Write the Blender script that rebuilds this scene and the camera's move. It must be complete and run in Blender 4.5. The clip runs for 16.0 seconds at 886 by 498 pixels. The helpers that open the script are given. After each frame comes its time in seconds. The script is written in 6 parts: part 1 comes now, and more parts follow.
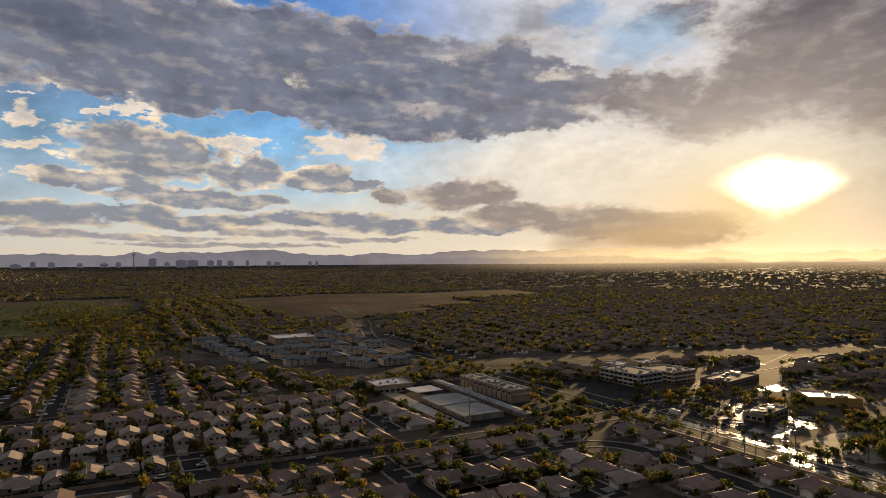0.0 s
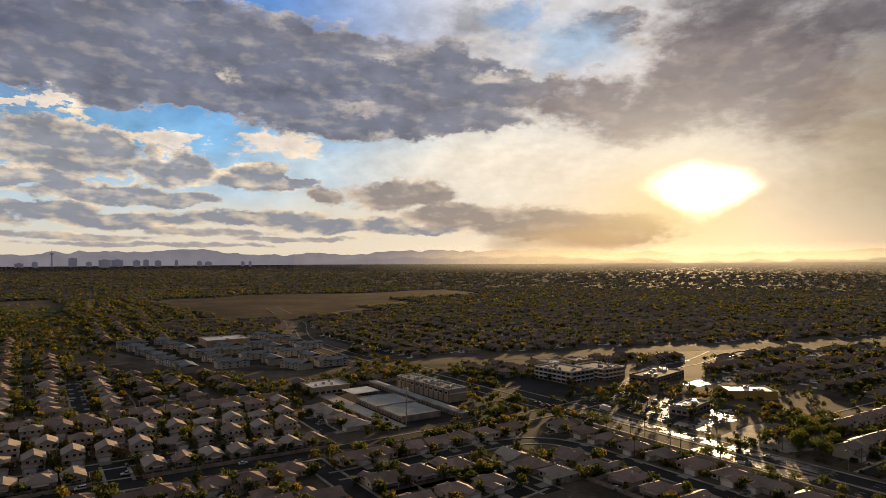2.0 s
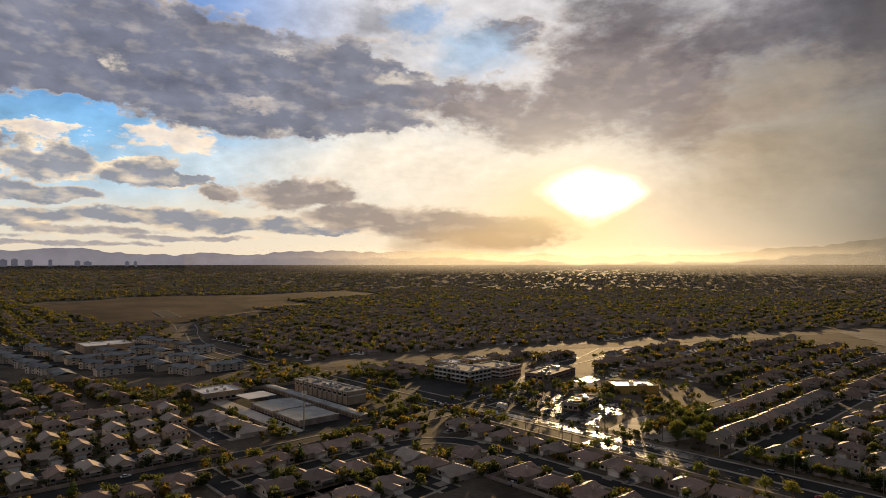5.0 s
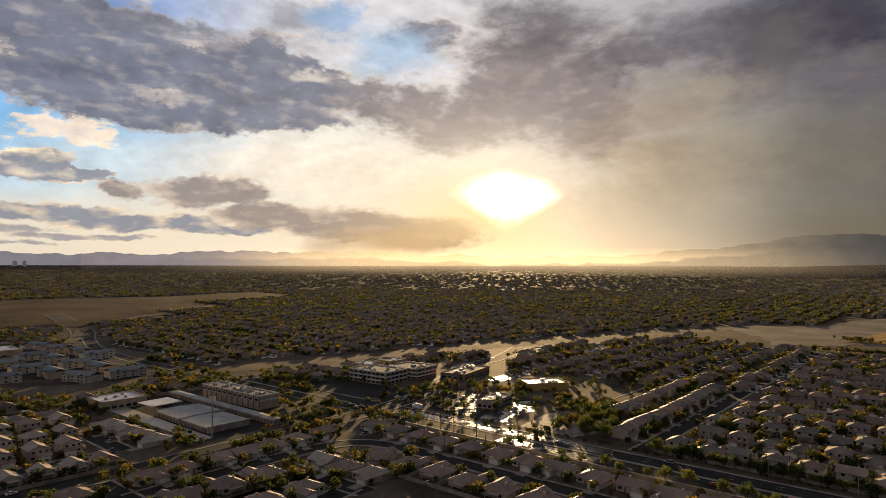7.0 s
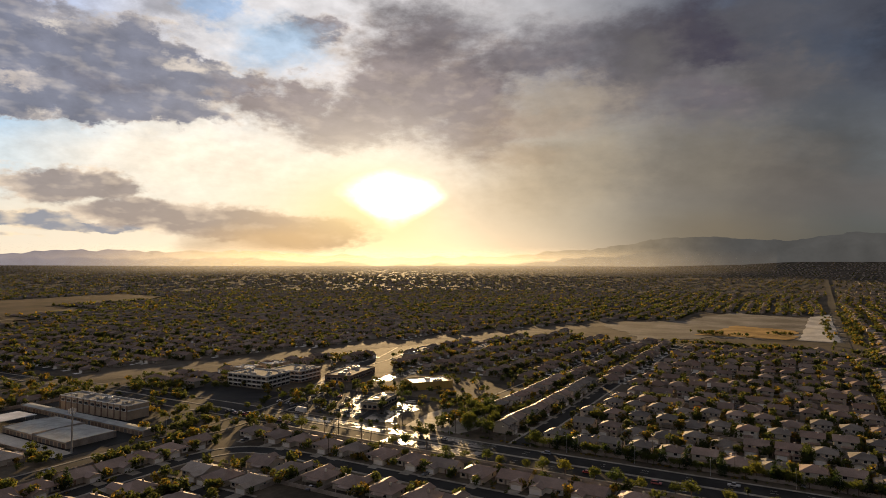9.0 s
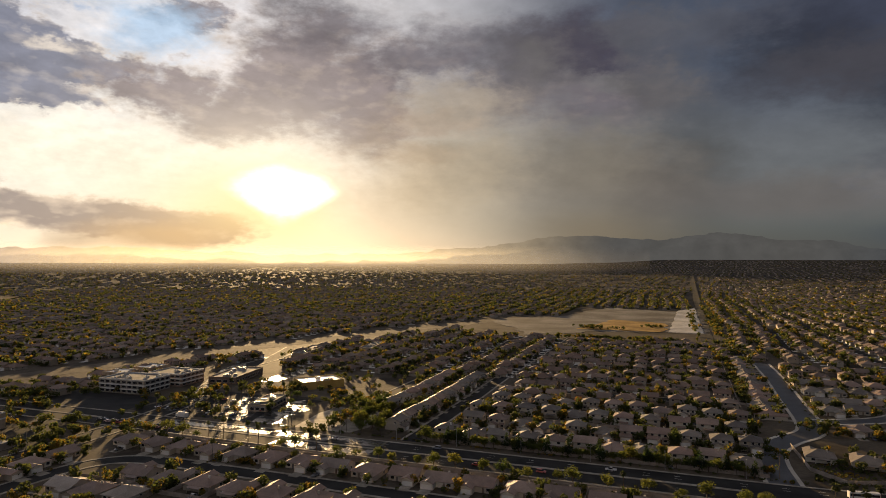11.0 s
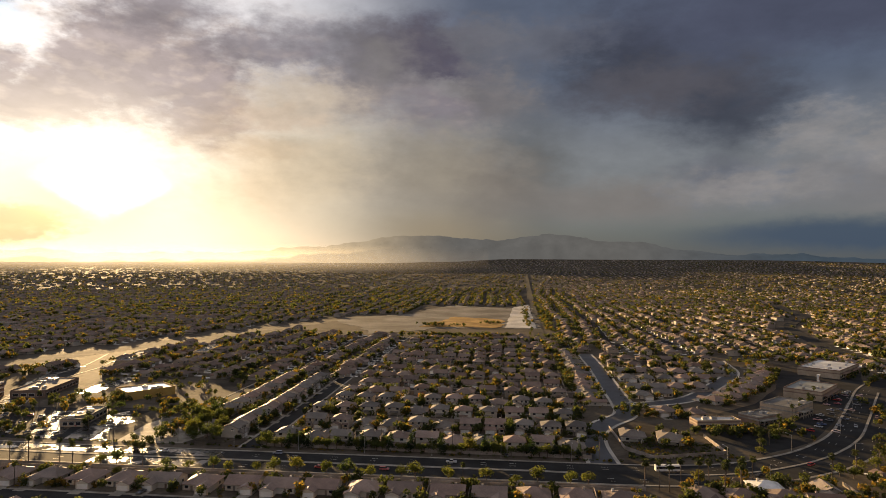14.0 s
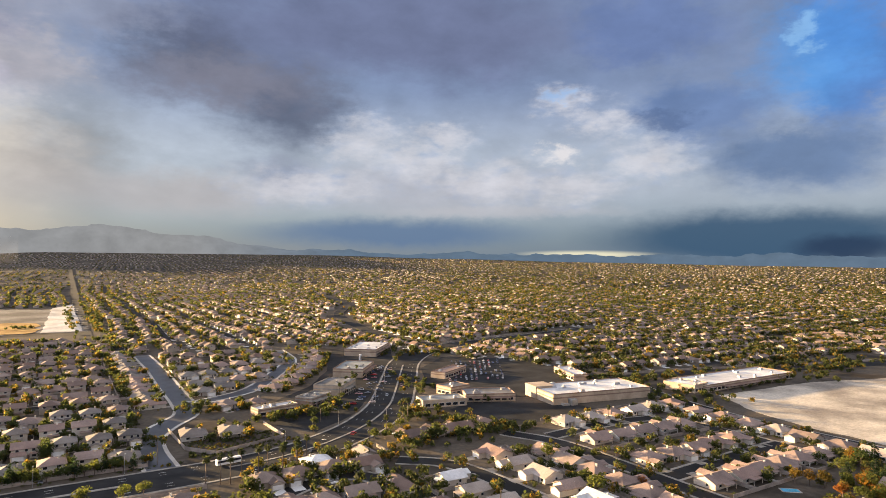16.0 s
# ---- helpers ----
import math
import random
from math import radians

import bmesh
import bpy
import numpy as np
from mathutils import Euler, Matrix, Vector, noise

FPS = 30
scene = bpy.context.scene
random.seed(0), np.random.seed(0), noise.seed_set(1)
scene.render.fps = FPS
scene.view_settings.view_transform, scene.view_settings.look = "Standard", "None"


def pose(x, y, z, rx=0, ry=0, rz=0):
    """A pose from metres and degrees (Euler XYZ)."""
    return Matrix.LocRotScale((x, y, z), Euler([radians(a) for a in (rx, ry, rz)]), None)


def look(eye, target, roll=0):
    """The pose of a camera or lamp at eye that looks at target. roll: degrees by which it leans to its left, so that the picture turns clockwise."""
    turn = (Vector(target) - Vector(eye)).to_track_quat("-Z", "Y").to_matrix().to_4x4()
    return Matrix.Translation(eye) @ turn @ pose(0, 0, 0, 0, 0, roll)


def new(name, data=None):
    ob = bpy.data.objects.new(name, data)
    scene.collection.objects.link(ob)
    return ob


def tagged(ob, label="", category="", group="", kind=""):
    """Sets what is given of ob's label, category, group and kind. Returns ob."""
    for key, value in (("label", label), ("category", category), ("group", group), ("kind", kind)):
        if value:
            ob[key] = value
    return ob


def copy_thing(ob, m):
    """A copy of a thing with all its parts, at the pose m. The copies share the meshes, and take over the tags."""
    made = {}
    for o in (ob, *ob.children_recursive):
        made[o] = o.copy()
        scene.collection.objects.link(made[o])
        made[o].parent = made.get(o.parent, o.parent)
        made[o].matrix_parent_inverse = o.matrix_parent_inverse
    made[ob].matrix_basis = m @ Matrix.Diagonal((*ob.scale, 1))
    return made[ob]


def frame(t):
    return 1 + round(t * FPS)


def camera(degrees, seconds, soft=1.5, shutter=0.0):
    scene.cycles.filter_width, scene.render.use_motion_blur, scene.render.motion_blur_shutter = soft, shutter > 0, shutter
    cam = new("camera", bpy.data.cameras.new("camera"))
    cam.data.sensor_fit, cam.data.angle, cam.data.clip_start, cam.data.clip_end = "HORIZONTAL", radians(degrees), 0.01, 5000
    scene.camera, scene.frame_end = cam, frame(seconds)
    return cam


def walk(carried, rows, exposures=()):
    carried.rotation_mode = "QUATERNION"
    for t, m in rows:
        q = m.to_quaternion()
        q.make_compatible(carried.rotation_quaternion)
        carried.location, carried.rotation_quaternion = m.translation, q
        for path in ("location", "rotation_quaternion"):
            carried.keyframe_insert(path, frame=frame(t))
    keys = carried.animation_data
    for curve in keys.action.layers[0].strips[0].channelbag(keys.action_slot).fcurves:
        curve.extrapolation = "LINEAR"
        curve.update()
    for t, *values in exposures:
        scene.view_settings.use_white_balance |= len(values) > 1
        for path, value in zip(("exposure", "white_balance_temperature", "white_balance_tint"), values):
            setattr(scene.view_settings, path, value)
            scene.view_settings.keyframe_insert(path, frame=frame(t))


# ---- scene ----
# The camera hovers 100 m above the suburb and only turns. +y is west along the street grid.
cam = camera(70.1, 16.0, soft=0.85)
EYE = (0.0, 0.0, 100.0)
TURN = [
    (0.0, 62.40, 1.18, 0.19),
    (0.5, 60.59, 1.22, 0.12),
    (1.0, 58.62, 1.20, 0.17),
    (1.5, 57.11, 1.18, 0.13),
    (2.0, 56.72, 1.18, 0.11),
    (2.5, 56.31, 1.18, 0.03),
    (3.0, 55.50, 1.17, -0.03),
    (3.5, 53.59, 1.21, -0.04),
    (4.0, 51.10, 1.26, -0.09),
    (4.2, 50.15, 1.26, -0.09),
    (6.3, 44.00, 1.35, -0.27),
    (6.5, 42.94, 1.35, -0.27),
    (7.0, 40.17, 1.39, -0.30),
    (7.5, 37.45, 1.55, -0.25),
    (8.0, 34.71, 1.51, -0.23),
    (8.5, 32.13, 1.53, -0.25),
    (9.0, 29.85, 1.45, -0.31),
    (9.5, 27.46, 1.33, -0.32),
    (9.7, 26.40, 1.33, -0.32),
    (11.8, 16.81, 1.23, -0.39),
    (12.0, 16.04, 1.23, -0.39),
    (12.5, 14.21, 1.26, -0.37),
    (13.0, 12.39, 1.32, -0.37),
    (13.5, 9.70, 1.30, -0.38),
    (14.0, 6.11, 1.28, -0.43),
    (14.5, 0.64, 1.28, -0.46),
    (15.0, -7.46, 1.26, -0.48),
    (15.5, -18.29, 1.23, -0.40),
    (16.0, -31.93, 1.10, -0.55),
]
walk(cam, [(t, pose(*EYE, 90 + p, r, y)) for t, y, p, r in TURN],
     exposures=[(0.0, 0.25, 6850, 10), (4.0, 0.4, 6900, 10), (7.0, 0.44, 6900, 10), (9.5, 0.54, 6900, 10), (12.5, 0.66, 6950, 10), (13.5, 0.85, 6950, 10),
                (14.5, 1.42, 7000, 10), (15.0, 1.75, 6850, 10), (15.5, 2.2, 6600, 10), (16.0, 2.42, 6350, 10)])

# ---- light ----
SUN_AZ, SUN_EL = 34.6, 6.2      # degrees to the left of +y, above the horizon


def heading(az, el=0.0):
    a, e = radians(az), radians(el)
    return Vector((-math.sin(a) * math.cos(e), math.cos(a) * math.cos(e), math.sin(e)))


def lin(r, g, b, k=1.0):
    """A linear colour from 0..255 screen values."""
    out = []
    for c in (r, g, b):
        c /= 255
        out.append(k * (c / 12.92 if c <= 0.04045 else ((c + 0.055) / 1.055) ** 2.4))
    return (*out, 1.0)


sun = new("sun", bpy.data.lights.new("sun", "SUN"))
sun.data.energy, sun.data.angle, sun.data.color = 5.0, radians(1.2), (1.0, 0.68, 0.34)
sun.matrix_world = look(heading(SUN_AZ, SUN_EL) * 300, (0, 0, 0))

world = bpy.data.worlds.new("sky")
scene.world = world
world.use_nodes = True


class Nodes:
    """Short calls to lay a node tree."""

    def __init__(self, tree):
        self.tree = tree
        tree.nodes.clear()

    def add(self, kind):
        return self.tree.nodes.new(kind)

    def plug(self, sock, value):
        if isinstance(value, bpy.types.NodeSocket):
            self.tree.links.new(value, sock)
        elif value is not None:
            sock.default_value = value

    def math(self, op, a, b=None, clamp=False):
        n = self.add("ShaderNodeMath")
        n.operation, n.use_clamp = op, clamp
        self.plug(n.inputs[0], a)
        self.plug(n.inputs[1], b)
        return n.outputs[0]

    def vec(self, op, a, b=None):
        n = self.add("ShaderNodeVectorMath")
        n.operation = op
        self.plug(n.inputs[0], a)
        self.plug(n.inputs[1], b)
        return n.outputs["Value"] if op in ("LENGTH", "DOT_PRODUCT", "DISTANCE") else n.outputs[0]

    def mix(self, fac, a, b, blend="MIX"):
        n = self.add("ShaderNodeMix")
        n.data_type, n.blend_type = "RGBA", blend
        self.plug(n.inputs[0], fac)
        self.plug(n.inputs[6], a)
        self.plug(n.inputs[7], b)
        return n.outputs[2]

    def ramp(self, x, lo, hi, a=0.0, b=1.0, smooth=True):
        n = self.add("ShaderNodeMapRange")
        n.interpolation_type = "SMOOTHSTEP" if smooth else "LINEAR"
        for i, value in enumerate((x, lo, hi, a, b)):
            self.plug(n.inputs[i], value)
        return n.outputs[0]

    def noise(self, v, scale, detail=4.0, rough=0.55, warp=0.0, colour=False):
        n = self.add("ShaderNodeTexNoise")
        self.plug(n.inputs["Vector"], v)
        for key, value in (("Scale", scale), ("Detail", detail), ("Roughness", rough), ("Distortion", warp)):
            n.inputs[key].default_value = value
        return n.outputs[1 if colour else 0]

    def xyz(self, x, y, z=0.0):
        n = self.add("ShaderNodeCombineXYZ")
        for i, value in enumerate((x, y, z)):
            self.plug(n.inputs[i], value)
        return n.outputs[0]


def build_sky():
    nd = Nodes(world.node_tree)
    at = nd.add("ShaderNodeTexCoord").outputs["Generated"]
    cut = nd.add("ShaderNodeSeparateXYZ")
    nd.plug(cut.inputs[0], at)
    x, y, z = cut.outputs
    deg = 180 / math.pi
    az = nd.math("MULTIPLY", nd.math("ARCTAN2", nd.math("MULTIPLY", x, -1.0), y), deg)
    el = nd.math("MULTIPLY", nd.math("ARCSINE", z), deg)
    spot = nd.xyz(az, el)
    # two fields of noise: one tears the edges of soft cloud, one heaps the banks
    flat = nd.vec("MULTIPLY", nd.vec("ADD", at, (0.31, 0.17, 0.4)), (3.4, 3.4, 6.5))
    big = nd.vec("SUBTRACT", nd.noise(flat, 1.6, 5.0, 0.6, colour=True), (0.5, 0.5, 0.5))
    fine = nd.vec("SUBTRACT", nd.noise(flat, 7.0, 8.0, 0.64, colour=True), (0.5, 0.5, 0.5))
    low = nd.ramp(el, 0.0, 16.0, 0.2, 1.0)
    bend = nd.vec("ADD", nd.vec("MULTIPLY", big, (9.0, 5.0, 0)), nd.vec("MULTIPLY", fine, (6.5, 4.0, 0)))
    scale = nd.add("ShaderNodeVectorMath")
    scale.operation = "SCALE"
    nd.plug(scale.inputs[0], bend)
    nd.plug(scale.inputs["Scale"], low)
    bent = nd.vec("ADD", spot, scale.outputs[0])
    puff = nd.noise(flat, 3.2, 7.0, 0.6)
    heap_at = nd.vec("MULTIPLY", spot, (0.17, 0.36, 0.0))
    heap = nd.math("ADD", nd.math("MULTIPLY", nd.noise(heap_at, 1.2, 5.0, 0.6), 0.4), nd.math("MULTIPLY", nd.noise(heap_at, 3.1, 8.0, 0.6), 0.6))
    # soft heaps, here and a little nearer the sun: where they are thinner there, the light comes through
    sunward = nd.math("SIGN", nd.math("SUBTRACT", az, SUN_AZ))
    nearer = nd.vec("ADD", heap_at, nd.xyz(nd.math("MULTIPLY", sunward, -0.12), 0.13, 0.0))
    heap_soft, heap_lit = nd.noise(heap_at, 2.0, 3.5, 0.5), nd.noise(nearer, 2.0, 3.5, 0.5)
    shine = nd.math("SUBTRACT", heap_soft, heap_lit)

    sky = nd.add("ShaderNodeTexSky")
    sky.sky_type, sky.sun_disc = "NISHITA", False
    sky.sun_elevation, sky.sun_rotation = radians(SUN_EL), radians(-SUN_AZ)
    sky.altitude, sky.air_density, sky.dust_density = 700, 1.0, 1.5
    dim = nd.mix(1.0, sky.outputs[0], (0.1, 0.1, 0.1, 1), "MULTIPLY")
    south = nd.mix(nd.ramp(el, 0, 5), lin(224, 212, 194), lin(196, 215, 228))
    south = nd.mix(nd.ramp(el, 4, 11), south, lin(128, 190, 240))
    south = nd.mix(nd.ramp(el, 10, 17), south, lin(60, 146, 236))
    south = nd.mix(nd.ramp(az, 78, 50, 0.0, 0.75), south, lin(236, 226, 210))
    north = nd.mix(nd.ramp(el, 1, 7), lin(84, 106, 128, 0.31), nd.mix(nd.ramp(el, 9, 16), lin(146, 152, 166, 0.31), lin(104, 116, 146, 0.31)))
    col = [nd.mix(0.92, dim, nd.mix(nd.ramp(az, 2, 36), north, south))]

    def cloud(a, e, ra, re, tone, k=1.0, edge=0.5, bentness=True, ev=0.0):
        """A patch of sky about a degrees of heading and e degrees up; its edge is torn by the noise."""
        d = nd.vec("SUBTRACT", bent if bentness else spot, (a, e, 0))
        d = nd.vec("LENGTH", nd.vec("MULTIPLY", d, (1 / ra, 1 / re, 0)))
        col[0] = nd.mix(nd.ramp(d, 1.0, edge, 0.0, k), col[0], lin(*tone, 2.0 ** -ev))

    def bank(blobs, thin, thick, k=1.0, amp=2.4, edge=0.3, deep=1.0, rim=1.0, ev=0.0):
        """Heaped cloud round a few cores (heading, height, half width, half height): pale where it is thin or turned to the sun."""
        body = None
        for a, e, ra, re in blobs:
            d = nd.vec("LENGTH", nd.vec("MULTIPLY", nd.vec("SUBTRACT", bent, (a, e, 0)), (1 / ra, 1 / re, 0)))
            core = nd.math("SUBTRACT", 1.0, d)
            body = core if body is None else nd.math("MAXIMUM", body, core)
        mass = nd.math("ADD", body, nd.math("MULTIPLY", nd.math("SUBTRACT", heap_soft, 0.5), amp * 0.7))
        body = nd.math("ADD", body, nd.math("MULTIPLY", nd.math("SUBTRACT", heap, 0.5), amp))
        depth = nd.math("SUBTRACT", nd.ramp(mass, -0.1, deep), nd.math("MULTIPLY", shine, 2.6 * rim), True)
        tone = nd.mix(depth, lin(*thin, 2.0 ** -ev), lin(*thick, 2.0 ** -ev))
        col[0] = nd.mix(nd.ramp(body, 0.0, edge, 0.0, k), col[0], tone)

    # the overcast outside the view and overhead
    cloud(180, 30, 125, 42, (112, 106, 100), 0.95, 0.6)
    cloud(0, 75, 400, 46, (100, 97, 95), 0.95, 0.7, False)
    # the warm bright slot under the deck and the shine above the horizon
    cloud(51.4, 8.7, 19.2, 4.44, (244, 232, 214), 0.75, 0.1, ev=-0.02)
    cloud(66.7, 3.3, 32, 3.06, (232, 216, 192), 0.6, 0.2, ev=-0.02)
    cloud(68.7, 8.3, 8.6, 2.51, (210, 222, 228), 0.5, 0.1, ev=-0.02)
    # heaped clouds in the blue gap
    bank([(88.4, 9.3, 6.2, 2.8), (84.5, 9.2, 2.6, 2.23), (80, 8, 3.7, 1.83), (73.7, 7.2, 3.9, 1.29), (84.5, 5.7, 7, 0.94), (90.8, 6.7, 5.2, 0.98), (80, 5.5, 4.2, 0.87), (69.7, 6.6, 2.5, 0.71)],
         (252, 232, 204), (142, 147, 159), 1, 1.9, 0.2, 0.42, 1, ev=-0.02)
    bank([(96.2, 11, 1.5, 1.08), (91.5, 12.5, 1.4, 0.39), (88, 12.7, 3.1, 0.49), (80, 10.3, 2.6, 0.62), (70.7, 10.2, 4, 1.48), (96.1, 8.8, 2.1, 0.54), (96.1, 6.7, 1.8, 0.34), (97, 12.7, 1, 0.28), (94.3, 14, 1.9, 0.41)],
         (252, 232, 208), (216, 208, 204), 0.95, 3, 0.4, 1, 0.8, ev=-0.02)
    # low banks that thin out towards the horizon
    bank([(95.4, 3.6, 6.1, 1.29), (88.8, 4, 4.9, 1.1), (83.2, 3.5, 8.5, 0.86), (73.7, 3.9, 8.3, 0.85), (65.7, 3.3, 8.1, 0.77), (59, 2.8, 5.6, 0.46)],
         (246, 224, 192), (136, 140, 152), 0.95, 2.2, 0.3, 0.45, 1, ev=-0.02)
    bank([(93.9, 2.2, 6, 0.48), (86.7, 2.1, 7.2, 0.42), (77.1, 2.6, 7.2, 0.5), (69.7, 2.1, 7.5, 0.36), (81.4, 1.5, 11.8, 0.29), (100.1, 2.7, 3.9, 0.89)],
         (240, 218, 186), (146, 143, 151), 0.85, 3, 0.4, 0.5, 1, ev=-0.02)
    # the shelf that runs in under the sun, and the rain that hangs from it
    bank([(67.2, 5.7, 2, 0.81), (61.6, 5.9, 5.1, 1.83), (58, 6.2, 3.6, 1.62), (54.9, 4.2, 6.5, 1.72), (48.5, 3.5, 7.7, 1.99), (42.4, 2.8, 7.7, 2.21)],
         (236, 216, 194), (142, 132, 130), 0.92, 1.5, 0.35, 0.5, 0.7, ev=-0.02)
    cloud(45.2, 1.9, 8.8, 2.15, (196, 166, 130), 0.75, 0.2, ev=-0.02)
    cloud(51, 1.4, 3, 1.11, (172, 152, 130), 0.5, 0.2, ev=-0.02)
    # the dark deck with its torn, lit lower edge
    bank([(102.5, 16.4, 10.1, 4.02), (92.1, 18, 12.8, 4.28), (80.5, 17.8, 15.1, 4.47), (69.7, 17.1, 14.9, 4.32), (58.4, 16.2, 9.7, 3.91), (51.3, 15.5, 5.9, 2.46), (66.7, 13.5, 10.6, 2.44), (77.6, 13.9, 12.3, 1.98), (56.4, 12.9, 8.6, 1.95), (87.6, 14.9, 10.1, 2.1)],
         (226, 214, 202), (117, 121, 138), 0.97, 1, 0.25, 0.35, 0.5, ev=-0.02)
    bank([(44.1, 14, 6, 2.77), (38.3, 12.6, 8.6, 3.59), (33.3, 15.5, 9.5, 6.29), (27.4, 14.1, 7.6, 6.75), (42.2, 20.1, 4.5, 1.72)],
         (214, 196, 178), (120, 110, 114), 0.9, 1, 0.6, 0.5, 0.4, ev=-0.02)
    cloud(93.3, 18.3, 11.4, 2.41, (78, 86, 110), 0.6, 0.1, ev=-0.02)
    cloud(80.5, 18.7, 11.1, 0.98, (132, 134, 150), 0.5, 0, ev=-0.02)
    cloud(88, 16.1, 8.4, 0.86, (118, 121, 138), 0.5, 0, ev=-0.02)
    cloud(60.5, 19.5, 7.7, 1.85, (148, 147, 156), 0.55, 0, ev=-0.02)
    cloud(70.7, 14.9, 9, 1.15, (88, 92, 112), 0.5, 0, ev=-0.02)
    cloud(57.4, 14.5, 5.6, 1.26, (104, 102, 114), 0.5, 0, ev=-0.02)
    cloud(77.7, 20.9, 9.5, 0.88, (84, 90, 112), 0.5, 0, ev=-0.02)
    cloud(70.7, 19.8, 10, 1.82, (112, 114, 130), 0.45, 0.1, ev=-0.02)
    cloud(53.3, 20.7, 4.5, 2.25, (104, 104, 116), 0.5, 0.2, ev=-0.02)
    cloud(75.2, 15.7, 1.5, 0.94, (240, 230, 216), 0.75, 0, ev=-0.02)
    cloud(62, 18.8, 2.6, 0.65, (222, 214, 206), 0.6, 0, ev=-0.02)
    cloud(64.6, 14.1, 3.6, 0.68, (214, 202, 192), 0.55, 0, ev=-0.02)
    # the pale blue hole in the deck
    cloud(44.6, 19, 5.6, 3.48, (176, 206, 238), 0.85, 0.2, ev=0.23)
    cloud(49.7, 21.3, 3, 1.79, (150, 184, 226), 0.8, 0.2, ev=0.23)
    cloud(51.7, 16.6, 3, 1.03, (232, 222, 212), 0.8, 0.2, ev=0.23)
    cloud(47.6, 15.6, 3.5, 0.67, (140, 136, 146), 0.6, 0.2, ev=0.23)
    # storm deck and rain to the west
    bank([(31.3, 20, 9.5, 4.99), (22, 18, 9.7, 4.47), (14, 15.4, 10.8, 4.76), (7.4, 14.9, 9.5, 5.29)],
         (172, 158, 152), (106, 101, 109), 0.9, 0.8, 0.9, 0.5, 0.3, ev=0.23)
    cloud(10, 18.6, 11.6, 4.04, (60, 57, 73), 0.9, 0.25, ev=0.23)
    cloud(20.2, 12.6, 5.9, 1.58, (176, 160, 154), 0.7, 0.2, ev=0.23)
    cloud(22, 9.7, 5.6, 1.91, (150, 134, 128), 0.5, 0.2, ev=0.23)
    cloud(7.5, 7.8, 12.1, 5.95, (110, 103, 98), 0.75, 0, ev=0.23)
    cloud(7.5, 3.1, 12, 3.45, (124, 113, 96), 0.65, 0, ev=0.23)
    cloud(19.1, 14.3, 7.6, 2.91, (176, 166, 156), 0.75, 0.2, ev=0.39)
    cloud(23.1, 7.3, 12.4, 8.94, (200, 172, 130), 0.6, 0, ev=0.39)
    cloud(12, 17.3, 7.2, 4.72, (122, 120, 121), 0.65, 0, ev=0.39)
    cloud(5.3, 15.7, 4.5, 1.9, (122, 122, 126), 0.6, 0.2, ev=0.39)
    cloud(16.5, 8.9, 9.7, 8.49, (166, 152, 130), 0.6, 0, ev=0.39)
    cloud(6.3, 8.4, 10.5, 5.98, (134, 128, 117), 0.65, 0, ev=0.39)
    cloud(-2.5, 8.2, 5.2, 8.17, (72, 73, 73), 0.55, 0, ev=0.39)
    cloud(-10.2, 16.8, 8.5, 5.62, (50, 54, 66), 0.9, 0.1, ev=0.39)
    cloud(-17.8, 13.3, 8.2, 6.22, (50, 55, 68), 0.9, 0.1, ev=0.39)
    cloud(-3.9, 19.3, 7.4, 2.64, (86, 88, 98), 0.6, 0.2, ev=0.39)
    cloud(2.8, 19.8, 5.9, 2.26, (96, 97, 104), 0.6, 0.2, ev=0.39)
    cloud(-12.3, 5.5, 5.3, 1.64, (108, 111, 116), 0.7, 0.2, ev=0.39)
    cloud(-17.7, 7.4, 5.2, 2.15, (74, 79, 92), 0.7, 0.2, ev=0.39)
    # the breaking cloud of the north
    cloud(1.3, 15, 5.4, 4.84, (170, 166, 168), 0.6, 0.2, ev=2.15)
    cloud(-27.4, 19.8, 26.7, 5.94, (112, 119, 150), 0.8, 0.3, ev=2.15)
    cloud(-12.7, 14.7, 13.6, 3.2, (130, 130, 145), 0.85, 0.1, ev=2.15)
    cloud(-50, 19.6, 9.3, 3.51, (108, 128, 174), 0.8, 0.3, ev=2.15)
    cloud(-54.5, 12.5, 7, 4.09, (104, 130, 176), 0.8, 0.3, ev=2.15)
    cloud(-65.3, 14.7, 5, 7.26, (84, 132, 200), 0.85, 0.3, ev=2.15)
    cloud(-62, 15.6, 6.6, 5.81, (98, 160, 228), 0.85, 0, ev=2.15)
    cloud(-64.6, 18, 5.9, 2.37, (88, 150, 226), 0.7, 0, ev=2.15)
    cloud(-60.8, 8.4, 9.5, 3.53, (92, 120, 162), 0.8, 0.3, ev=2.15)
    cloud(-8.4, 5.5, 12.9, 2.8, (184, 180, 180), 0.85, 0.2, ev=2.15)
    cloud(1.1, 6.7, 6.5, 5.51, (186, 178, 172), 0.7, 0.1, ev=2.15)
    cloud(-30.6, 6.5, 22.4, 3.55, (184, 184, 192), 0.75, 0.2, ev=2.15)
    cloud(-36.8, 4.5, 14.9, 0.92, (196, 194, 198), 0.6, 0.2, ev=2.15)
